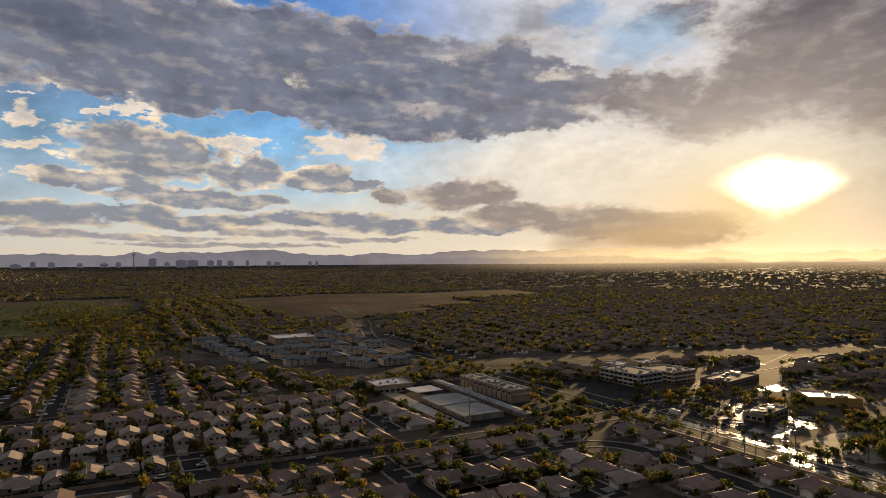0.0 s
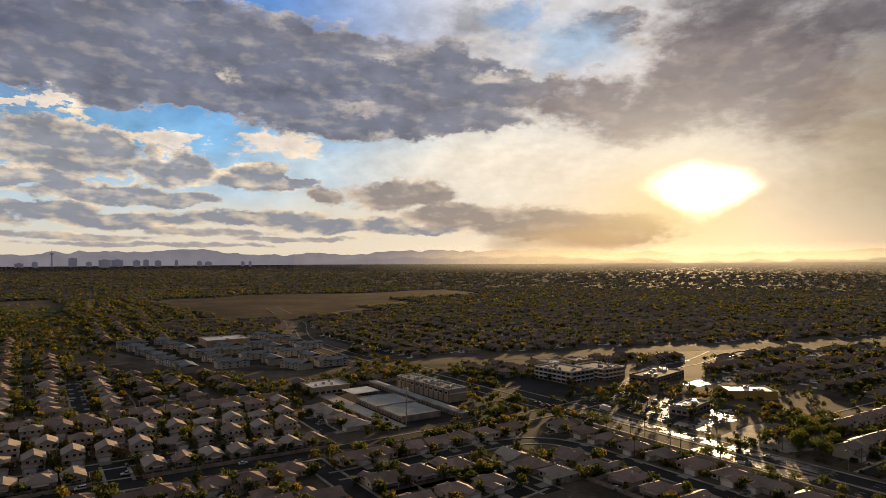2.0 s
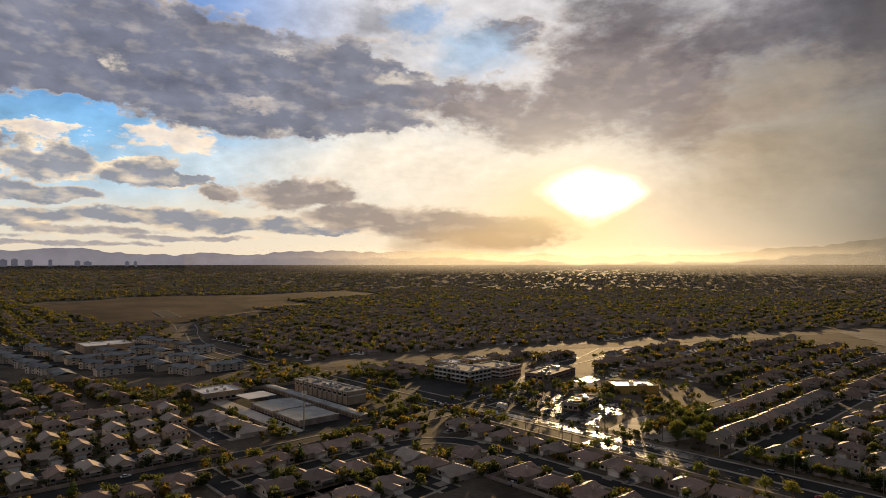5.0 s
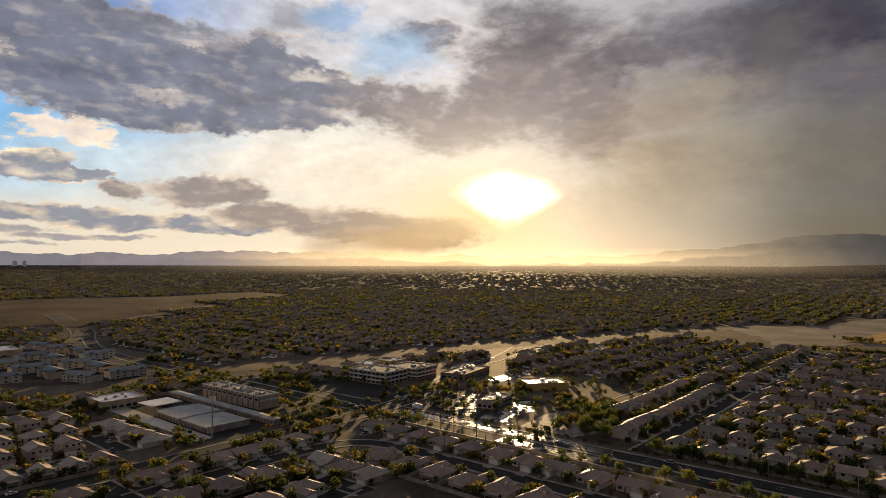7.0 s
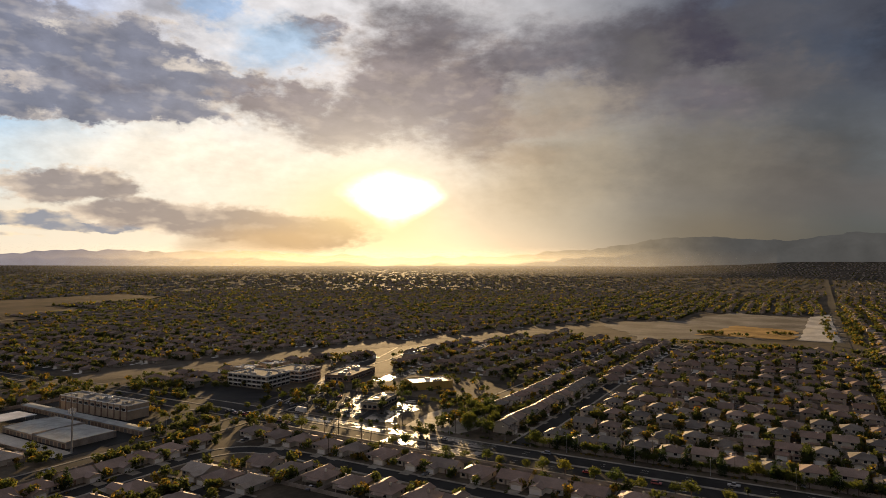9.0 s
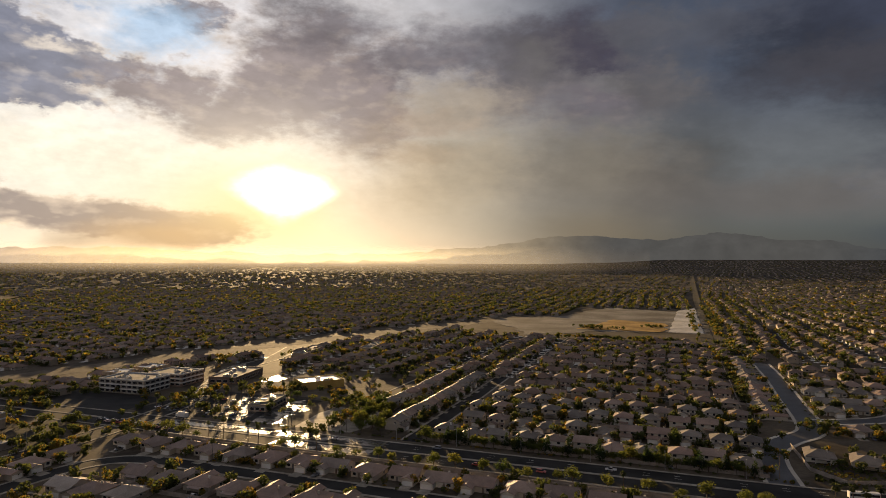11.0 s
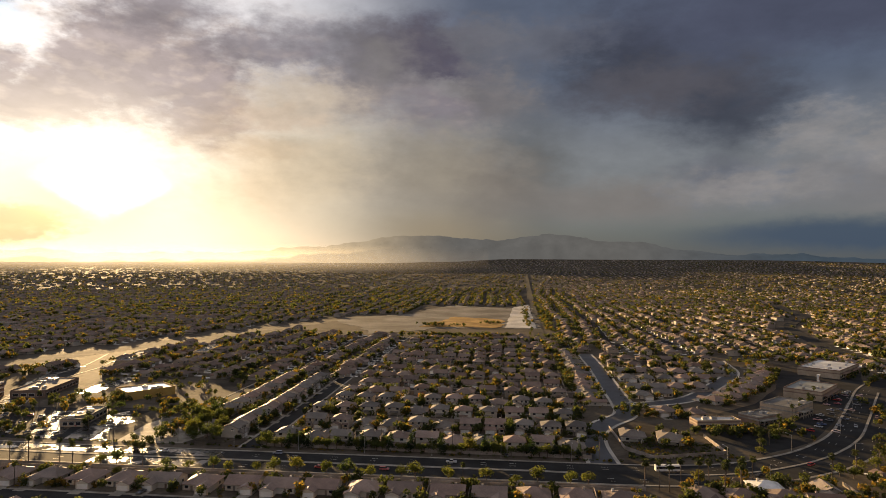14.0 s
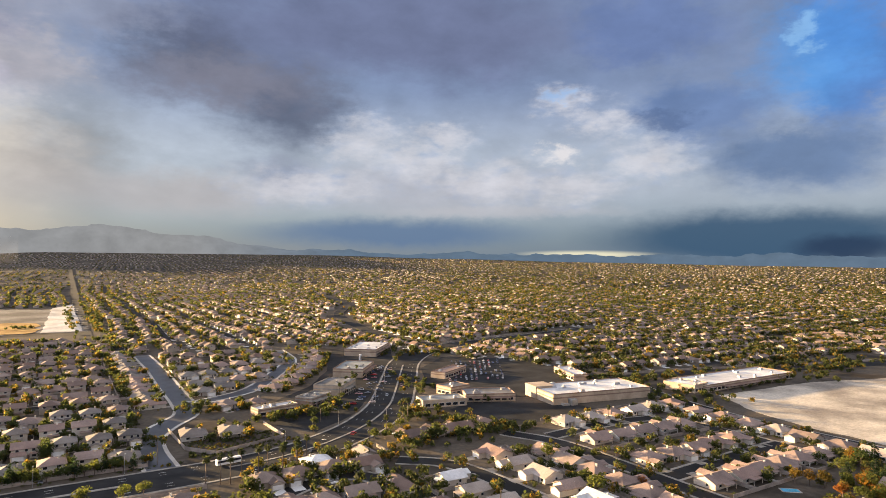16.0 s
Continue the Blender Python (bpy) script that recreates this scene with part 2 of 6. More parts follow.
    bank([(-25, 10.4, 6.1, 3.17), (-29.1, 8.8, 6.6, 2.81), (-36.3, 7.3, 8.6, 3.03), (-43.3, 6.7, 6.4, 2.79), (-49.6, 9, 6.5, 2.87), (-43.3, 13.6, 4.4, 2.4), (-46.2, 12, 4.8, 2.11), (-19.5, 6.5, 9.7, 2.48), (-32.1, 11, 4.6, 1.99)],
         (170, 184, 210), (218, 216, 221), 0.75, 1.9, 1.1, 0.7, -0.7, ev=2.15)
    cloud(-41.8, 9.4, 2.5, 0.79, (232, 226, 224), 0.8, 0.2, ev=2.15)
    cloud(-43, 14, 2.5, 1.15, (152, 190, 236), 0.7, 0.2, ev=2.15)
    cloud(-61.8, 17.7, 1.9, 0.98, (150, 196, 240), 0.7, 0.2, ev=2.15)
    cloud(-51.4, 12, 3.7, 0.84, (92, 112, 150), 0.6, 0.2, ev=2.15)
    cloud(-27.6, 2.4, 16.4, 1.84, (100, 124, 156), 0.85, 0.3, ev=2.15)
    cloud(-58.8, 2.2, 17, 3.01, (58, 88, 116), 0.9, 0.4, ev=2.15)
    cloud(-64.6, 1.3, 5.1, 1.47, (44, 60, 86), 0.8, 0.3, ev=2.15)
    cloud(-44.8, 0.7, 7.3, 0.45, (238, 230, 198), 0.95, 0.2, bentness=False, ev=2.15)
    # billows: brighter and darker lumps through the whole deck
    toward = nd.vec("MULTIPLY", nd.vec("SUBTRACT", tuple(heading(SUN_AZ, SUN_EL)), at), (0.12, 0.12, 0.2))
    lit = nd.math("SUBTRACT", puff, nd.noise(nd.vec("ADD", flat, nd.vec("ADD", toward, (0, 0, -0.03))), 3.2, 6.0, 0.55))
    lump = nd.math("ADD", nd.ramp(puff, 0.3, 0.72, 0.88, 1.1, False), nd.math("MULTIPLY", lit, 0.7))
    cover = nd.math("MULTIPLY", nd.ramp(el, 1.0, 9.0), nd.ramp(az, 8, 40, 0.42, 1.0))
    col[0] = nd.mix(cover, col[0], nd.vec("MULTIPLY", col[0], nd.xyz(lump, lump, lump)))
    # the bright veil round the sun, and the hole through which it burns
    off = nd.vec("MULTIPLY", nd.vec("SUBTRACT", spot, (SUN_AZ + 1.5, SUN_EL, 0)), nd.xyz(nd.ramp(az, 26, 36, 1.5, 1.0), 1.7, 0.0))
    away = nd.vec("LENGTH", off)
    for reach, tone, warm, k in ((28, (244, 228, 210), (246, 204, 140), 0.4), (16, (252, 234, 206), (255, 208, 132), 0.72), (9.5, (255, 244, 214), (255, 226, 156), 0.95)):
        amount = nd.math("POWER", nd.ramp(away, reach, 0.0, 0.0, 1.0, False), 1.7)
        col[0] = nd.mix(nd.math("MULTIPLY", amount, k), col[0], nd.mix(nd.ramp(el, 1.5, 11.0), lin(*warm), lin(*tone)))
    gap = nd.vec("MULTIPLY", nd.vec("SUBTRACT", spot, (SUN_AZ - 0.4, SUN_EL, 0)), nd.xyz(nd.ramp(el, 2.6, 6.6, 0.62, 0.28), nd.ramp(el, SUN_EL, SUN_EL + 1.2, 0.44, 0.62), 0.0))
    hole = nd.vec("LENGTH", gap)
    torn = nd.math("ADD", hole, nd.math("MULTIPLY", nd.math("SUBTRACT", puff, 0.5), 1.3))
    hot = nd.math("POWER", nd.ramp(torn, 1.5, 0.0, 0.0, 1.0, False), 2.2)
    col[0] = nd.vec("ADD", col[0], nd.vec("MULTIPLY", nd.xyz(hot, hot, hot), (9.0, 7.4, 5.0)))
    # unseen sky overhead and in the east, toned to fill the shaded ground
    col[0] = nd.mix(nd.ramp(el, 34, 60, 0.0, 0.7), col[0], lin(114, 113, 121))
    col[0] = nd.mix(nd.ramp(nd.math("ABSOLUTE", az), 106, 140, 0.0, 0.7), col[0], lin(122, 122, 131))
    # below the horizon: the plain goes on, dull
    col[0] = nd.mix(nd.ramp(el, -1.5, -0.6), (0.03, 0.028, 0.025, 1), col[0])
    bg = nd.add("ShaderNodeBackground")
    nd.plug(bg.inputs["Color"], col[0])
    bg.inputs["Strength"].default_value = 0.83
    nd.plug(nd.add("ShaderNodeOutputWorld").inputs["Surface"], bg.outputs[0])


build_sky()

# ---- materials ----


def surface(name, tones, rough=0.85, metal=0.0, grain=3.0, blotch=0.12, bump=0.3, vary="", spec=0.5, stain=0.35, depth=0.05):
    """A weathered surface: base tones mixed by blotches (metres: 1/blotch) and grain, with fine relief.
    vary: 'object' or 'island' picks the tone of each thing or each joined piece at random."""
    mat = bpy.data.materials.new(name)
    mat.use_nodes = True
    nd = Nodes(mat.node_tree)
    here = nd.add("ShaderNodeNewGeometry")
    where = here.outputs["Position"]
    wide = nd.noise(where, blotch, 4.0, 0.6)
    fine = nd.noise(where, grain, 5.0, 0.65)
    if vary:
        pick = nd.add("ShaderNodeObjectInfo").outputs["Random"] if vary == "object" else here.outputs["Random Per Island"]
    else:
        pick = nd.ramp(wide, 0.3, 0.7)
    ramp = nd.add("ShaderNodeValToRGB")
    while len(ramp.color_ramp.elements) < len(tones):
        ramp.color_ramp.elements.new(0.5)
    for i, tone in enumerate(tones):
        ramp.color_ramp.elements[i].position = i / max(1, len(tones) - 1)
        ramp.color_ramp.elements[i].color = (*tone, 1)
    nd.plug(ramp.inputs[0], pick)
    shade = nd.math("MULTIPLY", nd.ramp(wide, 0.25, 0.75, 1 - stain, 1 + stain * 0.6), nd.ramp(fine, 0.25, 0.75, 1 - stain * 0.7, 1 + stain * 0.5))
    col = nd.vec("MULTIPLY", ramp.outputs[0], nd.xyz(shade, shade, shade))
    bsdf = nd.add("ShaderNodeBsdfPrincipled")
    nd.plug(bsdf.inputs["Base Color"], col)
    nd.plug(bsdf.inputs["Roughness"], nd.ramp(fine, 0.2, 0.8, max(0.02, rough - 0.08), min(1, rough + 0.08)))
    bsdf.inputs["Metallic"].default_value = metal
    bsdf.inputs["Specular IOR Level"].default_value = spec
    if bump:
        b = nd.add("ShaderNodeBump")
        b.inputs["Strength"].default_value, b.inputs["Distance"].default_value = bump, depth
        nd.plug(b.inputs["Height"], fine)
        nd.plug(bsdf.inputs["Normal"], b.outputs[0])
    nd.plug(nd.add("ShaderNodeOutputMaterial").inputs["Surface"], bsdf.outputs[0])
    return mat


STUCCO = surface("stucco", [(0.502, 0.428, 0.344), (0.614, 0.549, 0.456), (0.428, 0.363, 0.288), (0.688, 0.642, 0.558), (0.521, 0.428, 0.335), (0.725, 0.698, 0.642)], 0.9, vary="object", stain=0.15)
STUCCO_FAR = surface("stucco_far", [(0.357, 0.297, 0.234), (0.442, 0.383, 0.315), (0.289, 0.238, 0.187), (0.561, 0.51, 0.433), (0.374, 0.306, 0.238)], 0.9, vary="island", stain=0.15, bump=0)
TILE = surface("roof_tile", [(0.276, 0.184, 0.147), (0.331, 0.235, 0.189), (0.212, 0.156, 0.129), (0.368, 0.267, 0.216), (0.294, 0.202, 0.161), (0.258, 0.207, 0.175)], 0.64, vary="object", grain=2.2, bump=0.6, stain=0.3, depth=0.12, spec=0.3)
TILE_PALE = surface("pale_roof_tile", [(0.357, 0.293, 0.242), (0.408, 0.34, 0.285), (0.323, 0.264, 0.217), (0.451, 0.383, 0.323)], 0.64, vary="object", grain=2.2, bump=0.6, stain=0.25, depth=0.12, spec=0.3)
TILE_GREY = surface("grey_roof_tile", [(0.194, 0.172, 0.15), (0.246, 0.216, 0.185), (0.15, 0.132, 0.119), (0.264, 0.22, 0.18)], 0.64, vary="object", grain=2.2, bump=0.6, stain=0.3, depth=0.12, spec=0.3)
TILE_SLATE = surface("slate_grey_roof_tile", [(0.17, 0.185, 0.18), (0.21, 0.225, 0.215), (0.14, 0.15, 0.15)], 0.6, vary="object", grain=2.2, bump=0.6, stain=0.25, depth=0.12)
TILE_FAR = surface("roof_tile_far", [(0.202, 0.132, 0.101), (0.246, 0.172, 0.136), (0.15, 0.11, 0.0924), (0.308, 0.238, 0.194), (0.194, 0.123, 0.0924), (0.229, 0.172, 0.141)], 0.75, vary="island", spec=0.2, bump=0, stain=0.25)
TRIM = surface("white_trim", [(0.72, 0.7, 0.66), (0.8, 0.78, 0.74)], 0.6, stain=0.1)
GLASS = surface("dark_window_glass", [(0.02, 0.022, 0.025), (0.035, 0.035, 0.04)], 0.12, stain=0.1, bump=0)
DOORWOOD = surface("door_paint", [(0.16, 0.09, 0.06), (0.3, 0.22, 0.16), (0.12, 0.13, 0.14)], 0.6, vary="object")
ASPHALT = surface("asphalt", [(0.022, 0.022, 0.022), (0.034, 0.033, 0.032)], 0.88, spec=0.15, grain=1.2, blotch=0.06, stain=0.3)
ASPHALT_NEW = surface("new_asphalt", [(0.055, 0.056, 0.062), (0.08, 0.082, 0.09)], 0.5, spec=0.5, grain=1.2, blotch=0.06, stain=0.25)
CONCRETE = surface("concrete", [(0.28, 0.25, 0.21), (0.37, 0.34, 0.29)], 0.75, grain=1.0, stain=0.25, spec=0.08)
BLOCKWALL = surface("block_wall", [(0.28, 0.23, 0.19), (0.38, 0.32, 0.27)], 0.9, grain=2.0, stain=0.25)
PAINT = surface("road_paint", [(0.6, 0.58, 0.52), (0.7, 0.68, 0.62)], 0.6, stain=0.3)
YARD = surface("desert_yards", [(0.075, 0.062, 0.047), (0.125, 0.104, 0.08), (0.095, 0.08, 0.06)], 0.85, grain=0.35, blotch=0.02, stain=0.4, depth=0.3, spec=0.05)
WASH = surface("wash_gravel", [(0.115, 0.095, 0.072), (0.17, 0.142, 0.11)], 0.95, grain=0.25, blotch=0.03, stain=0.35, depth=0.4, spec=0.08)
WASH_DARK = surface("bare_brown_earth", [(0.055, 0.04, 0.028), (0.09, 0.066, 0.045)], 0.95, grain=0.05, blotch=0.008, stain=0.45, depth=0.4, spec=0.05)
LOT = surface("pale_graded_dirt", [(0.36, 0.31, 0.25), (0.62, 0.54, 0.42)], 0.95, grain=0.5, blotch=0.02, stain=0.32, depth=0.3, spec=0.08)
PALE_DRIVE = surface("pale_drive", [(0.5, 0.46, 0.4), (0.62, 0.58, 0.51)], 0.9, grain=0.6, blotch=0.05, stain=0.2, spec=0.1)
SAND = surface("grey_sand", [(0.15, 0.138, 0.122), (0.22, 0.205, 0.185)], 0.95, grain=0.25, blotch=0.015, stain=0.35, depth=0.4, spec=0.08)
PAD = surface("white_levelled_pad", [(0.5, 0.47, 0.42), (0.6, 0.57, 0.52)], 0.95, grain=0.25, blotch=0.02, stain=0.25, depth=0.3, spec=0.08)
DRYGRASS = surface("dry_golden_grass", [(0.36, 0.2, 0.05), (0.46, 0.28, 0.09)], 0.95, grain=0.5, blotch=0.03, spec=0.08)
TURF = surface("turf", [(0.05, 0.075, 0.02), (0.09, 0.1, 0.035)], 0.9, grain=0.8, blotch=0.03, spec=0.08)
ROOFWHITE = surface("white_membrane_roof", [(0.66, 0.64, 0.6), (0.8, 0.78, 0.74)], 0.45, spec=0.5, grain=0.6, blotch=0.05, stain=0.2)
ROOFGREY = surface("grey_flat_roof", [(0.17, 0.165, 0.16), (0.25, 0.245, 0.235)], 0.85, spec=0.2, grain=0.6, blotch=0.06, stain=0.3)
METALROOF = surface("ribbed_metal_roof", [(0.24, 0.25, 0.235), (0.32, 0.33, 0.31)], 0.6, 0.0, grain=0.8, stain=0.25)
TANWALL = surface("tan_store_wall", [(0.42, 0.32, 0.22), (0.5, 0.39, 0.28)], 0.85, grain=0.9, stain=0.15)
YELLOWWALL = surface("ochre_store_wall", [(0.45, 0.27, 0.06), (0.52, 0.33, 0.09)], 0.8, stain=0.15)
BROWNWALL = surface("brown_band_wall", [(0.22, 0.14, 0.1), (0.28, 0.19, 0.14)], 0.85, stain=0.15)
STEEL = surface("galvanised_steel", [(0.4, 0.4, 0.4), (0.5, 0.5, 0.5)], 0.45, 0.7, stain=0.15, bump=0)
BARK = surface("bark", [(0.11, 0.08, 0.055), (0.16, 0.12, 0.09)], 0.95, grain=6)
TYRE = surface("tyre_rubber", [(0.02, 0.02, 0.02), (0.03, 0.03, 0.03)], 0.85, bump=0)
CARPAINT = surface("car_paint", [(0.7, 0.7, 0.7), (0.05, 0.05, 0.055), (0.3, 0.31, 0.33), (0.45, 0.03, 0.025), (0.8, 0.8, 0.78), (0.06, 0.1, 0.22), (0.16, 0.16, 0.17)], 0.25, vary="object", stain=0.04, bump=0)
POOL = surface("pool_water", [(0.08, 0.34, 0.5), (0.1, 0.4, 0.56)], 0.05, bump=0)


def leafy(name, tones, vary="object", blotch=0.25):
    mat = surface(name, tones, 0.7, vary=vary, grain=0.9, blotch=blotch, stain=0.4, bump=0)
    bsdf = [n for n in mat.node_tree.nodes if n.type == "BSDF_PRINCIPLED"][0]
    nd_tree = mat.node_tree
    glow = nd_tree.nodes.new("ShaderNodeBsdfTranslucent")
    both = nd_tree.nodes.new("ShaderNodeMixShader")
    both.inputs[0].default_value = 0.72
    nd_tree.links.new(bsdf.inputs["Base Color"].links[0].from_socket, glow.inputs["Color"])
    nd_tree.links.new(bsdf.outputs[0], both.inputs[1])
    nd_tree.links.new(glow.outputs[0], both.inputs[2])
    out = [n for n in nd_tree.nodes if n.type == "OUTPUT_MATERIAL"][0]
    nd_tree.links.new(both.outputs[0], out.inputs["Surface"])
    return mat


LEAF = leafy("leaves", [(0.1, 0.125, 0.022), (0.16, 0.17, 0.03), (0.06, 0.09, 0.02), (0.24, 0.22, 0.035)])
LEAF_DARK = leafy("pine_needles", [(0.03, 0.055, 0.016), (0.045, 0.068, 0.022)])
LEAF_GOLD = leafy("autumn_leaves", [(0.3, 0.17, 0.02), (0.36, 0.13, 0.02), (0.24, 0.18, 0.03)])
LEAF_PALM = leafy("palm_fronds", [(0.07, 0.09, 0.025), (0.11, 0.12, 0.035)])
LEAF_FAR = leafy("leaves_far", [(0.045, 0.065, 0.017), (0.15, 0.155, 0.038), (0.058, 0.08, 0.02), (0.12, 0.13, 0.032), (0.05, 0.07, 0.018), (0.3, 0.18, 0.025), (0.09, 0.11, 0.024)], "", 0.09)


def wet_asphalt():
    """Rain-wet paving: a film of water broken by drier patches."""
    mat = bpy.data.materials.new("wet_asphalt")
    mat.use_nodes = True
    nd = Nodes(mat.node_tree)
    where = nd.add("ShaderNodeNewGeometry").outputs["Position"]
    film = nd.ramp(nd.noise(where, 0.12, 5.0, 0.6), 0.43, 0.53)
    bsdf = nd.add("ShaderNodeBsdfPrincipled")
    nd.plug(bsdf.inputs["Base Color"], nd.mix(film, (0.05, 0.048, 0.046, 1), (0.025, 0.023, 0.021, 1)))
    nd.plug(bsdf.inputs["Roughness"], nd.ramp(film, 0, 1, 0.95, 0.2))
    nd.plug(bsdf.inputs["Specular IOR Level"], nd.ramp(film, 0, 1, 0.15, 0.5))
    ripple = nd.add("ShaderNodeBump")
    ripple.inputs["Strength"].default_value, ripple.inputs["Distance"].default_value = 0.15, 0.05
    nd.plug(ripple.inputs["Height"], nd.noise(where, 1.5, 4.0, 0.6))
    nd.plug(bsdf.inputs["Normal"], ripple.outputs[0])
    nd.plug(nd.add("ShaderNodeOutputMaterial").inputs["Surface"], bsdf.outputs[0])
    return mat


WET = wet_asphalt()


def hazy_rock():
    """Far ranges, evening haze painted as glow: pale blue south, grey under the rain."""
    mat = bpy.data.materials.new("hazy_mountains")
    mat.use_nodes = True
    nd = Nodes(mat.node_tree)
    where = nd.add("ShaderNodeNewGeometry").outputs["Position"]
    cut = nd.add("ShaderNodeSeparateXYZ")
    nd.plug(cut.inputs[0], where)
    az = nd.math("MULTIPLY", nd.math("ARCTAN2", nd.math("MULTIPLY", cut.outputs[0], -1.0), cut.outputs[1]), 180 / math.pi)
    # each heading's haze tint, golden towards the sun, goes into the emission
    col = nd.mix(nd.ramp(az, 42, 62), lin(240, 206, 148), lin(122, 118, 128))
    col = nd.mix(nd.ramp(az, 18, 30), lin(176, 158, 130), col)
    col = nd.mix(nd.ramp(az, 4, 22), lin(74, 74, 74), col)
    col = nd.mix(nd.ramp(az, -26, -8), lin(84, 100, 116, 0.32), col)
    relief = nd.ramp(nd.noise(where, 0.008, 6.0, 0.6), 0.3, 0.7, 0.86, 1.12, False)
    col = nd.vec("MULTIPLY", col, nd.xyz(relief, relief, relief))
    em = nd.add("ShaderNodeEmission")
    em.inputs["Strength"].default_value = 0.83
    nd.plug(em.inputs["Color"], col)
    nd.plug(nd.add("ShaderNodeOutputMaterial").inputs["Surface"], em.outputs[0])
    return mat


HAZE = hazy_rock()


def far_haze():
    """Haze imitated by see-through sheets: thin on the ground, densest under the sun."""
    mat = bpy.data.materials.new("far_haze")
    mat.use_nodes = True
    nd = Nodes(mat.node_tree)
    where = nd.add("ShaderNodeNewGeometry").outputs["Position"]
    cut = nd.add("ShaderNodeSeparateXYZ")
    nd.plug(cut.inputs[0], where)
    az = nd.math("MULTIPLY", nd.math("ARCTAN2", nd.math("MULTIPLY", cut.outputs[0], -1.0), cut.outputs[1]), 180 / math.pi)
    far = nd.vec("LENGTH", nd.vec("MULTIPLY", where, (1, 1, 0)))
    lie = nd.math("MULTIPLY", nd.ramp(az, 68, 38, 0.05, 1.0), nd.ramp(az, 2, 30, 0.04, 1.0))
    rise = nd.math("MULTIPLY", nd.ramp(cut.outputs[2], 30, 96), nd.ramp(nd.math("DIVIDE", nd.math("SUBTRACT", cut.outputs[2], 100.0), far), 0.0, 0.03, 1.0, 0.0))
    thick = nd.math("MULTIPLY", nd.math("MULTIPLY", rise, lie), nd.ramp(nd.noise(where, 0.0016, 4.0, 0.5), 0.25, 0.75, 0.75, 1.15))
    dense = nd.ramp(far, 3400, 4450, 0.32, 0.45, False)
    scatter, clear, both = nd.add("ShaderNodeBsdfTranslucent"), nd.add("ShaderNodeBsdfTransparent"), nd.add("ShaderNodeMixShader")
    scatter.inputs["Color"].default_value = (0.85, 0.85, 0.85, 1)
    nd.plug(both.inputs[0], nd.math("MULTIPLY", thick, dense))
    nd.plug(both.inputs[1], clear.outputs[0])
    nd.plug(both.inputs[2], scatter.outputs[0])
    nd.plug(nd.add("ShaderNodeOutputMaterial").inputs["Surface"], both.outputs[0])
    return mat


FAR_HAZE = far_haze()


def hazy_wall():
    """Towers almost lost in the far distance, evening haze painted as a grey glow."""
    mat = bpy.data.materials.new("hazy_tower_wall")
    mat.use_nodes = True
    nd = Nodes(mat.node_tree)
    where = nd.add("ShaderNodeNewGeometry").outputs["Position"]
    em = nd.add("ShaderNodeEmission")
    em.inputs["Strength"].default_value = 0.8
    nd.plug(em.inputs["Color"], nd.mix(nd.noise(where, 0.02, 4.0, 0.6), lin(64, 66, 80), lin(92, 90, 100)))
    nd.plug(nd.add("ShaderNodeOutputMaterial").inputs["Surface"], em.outputs[0])
    return mat


HAZE_BLOCK = hazy_wall()

# ---- mesh tools ----


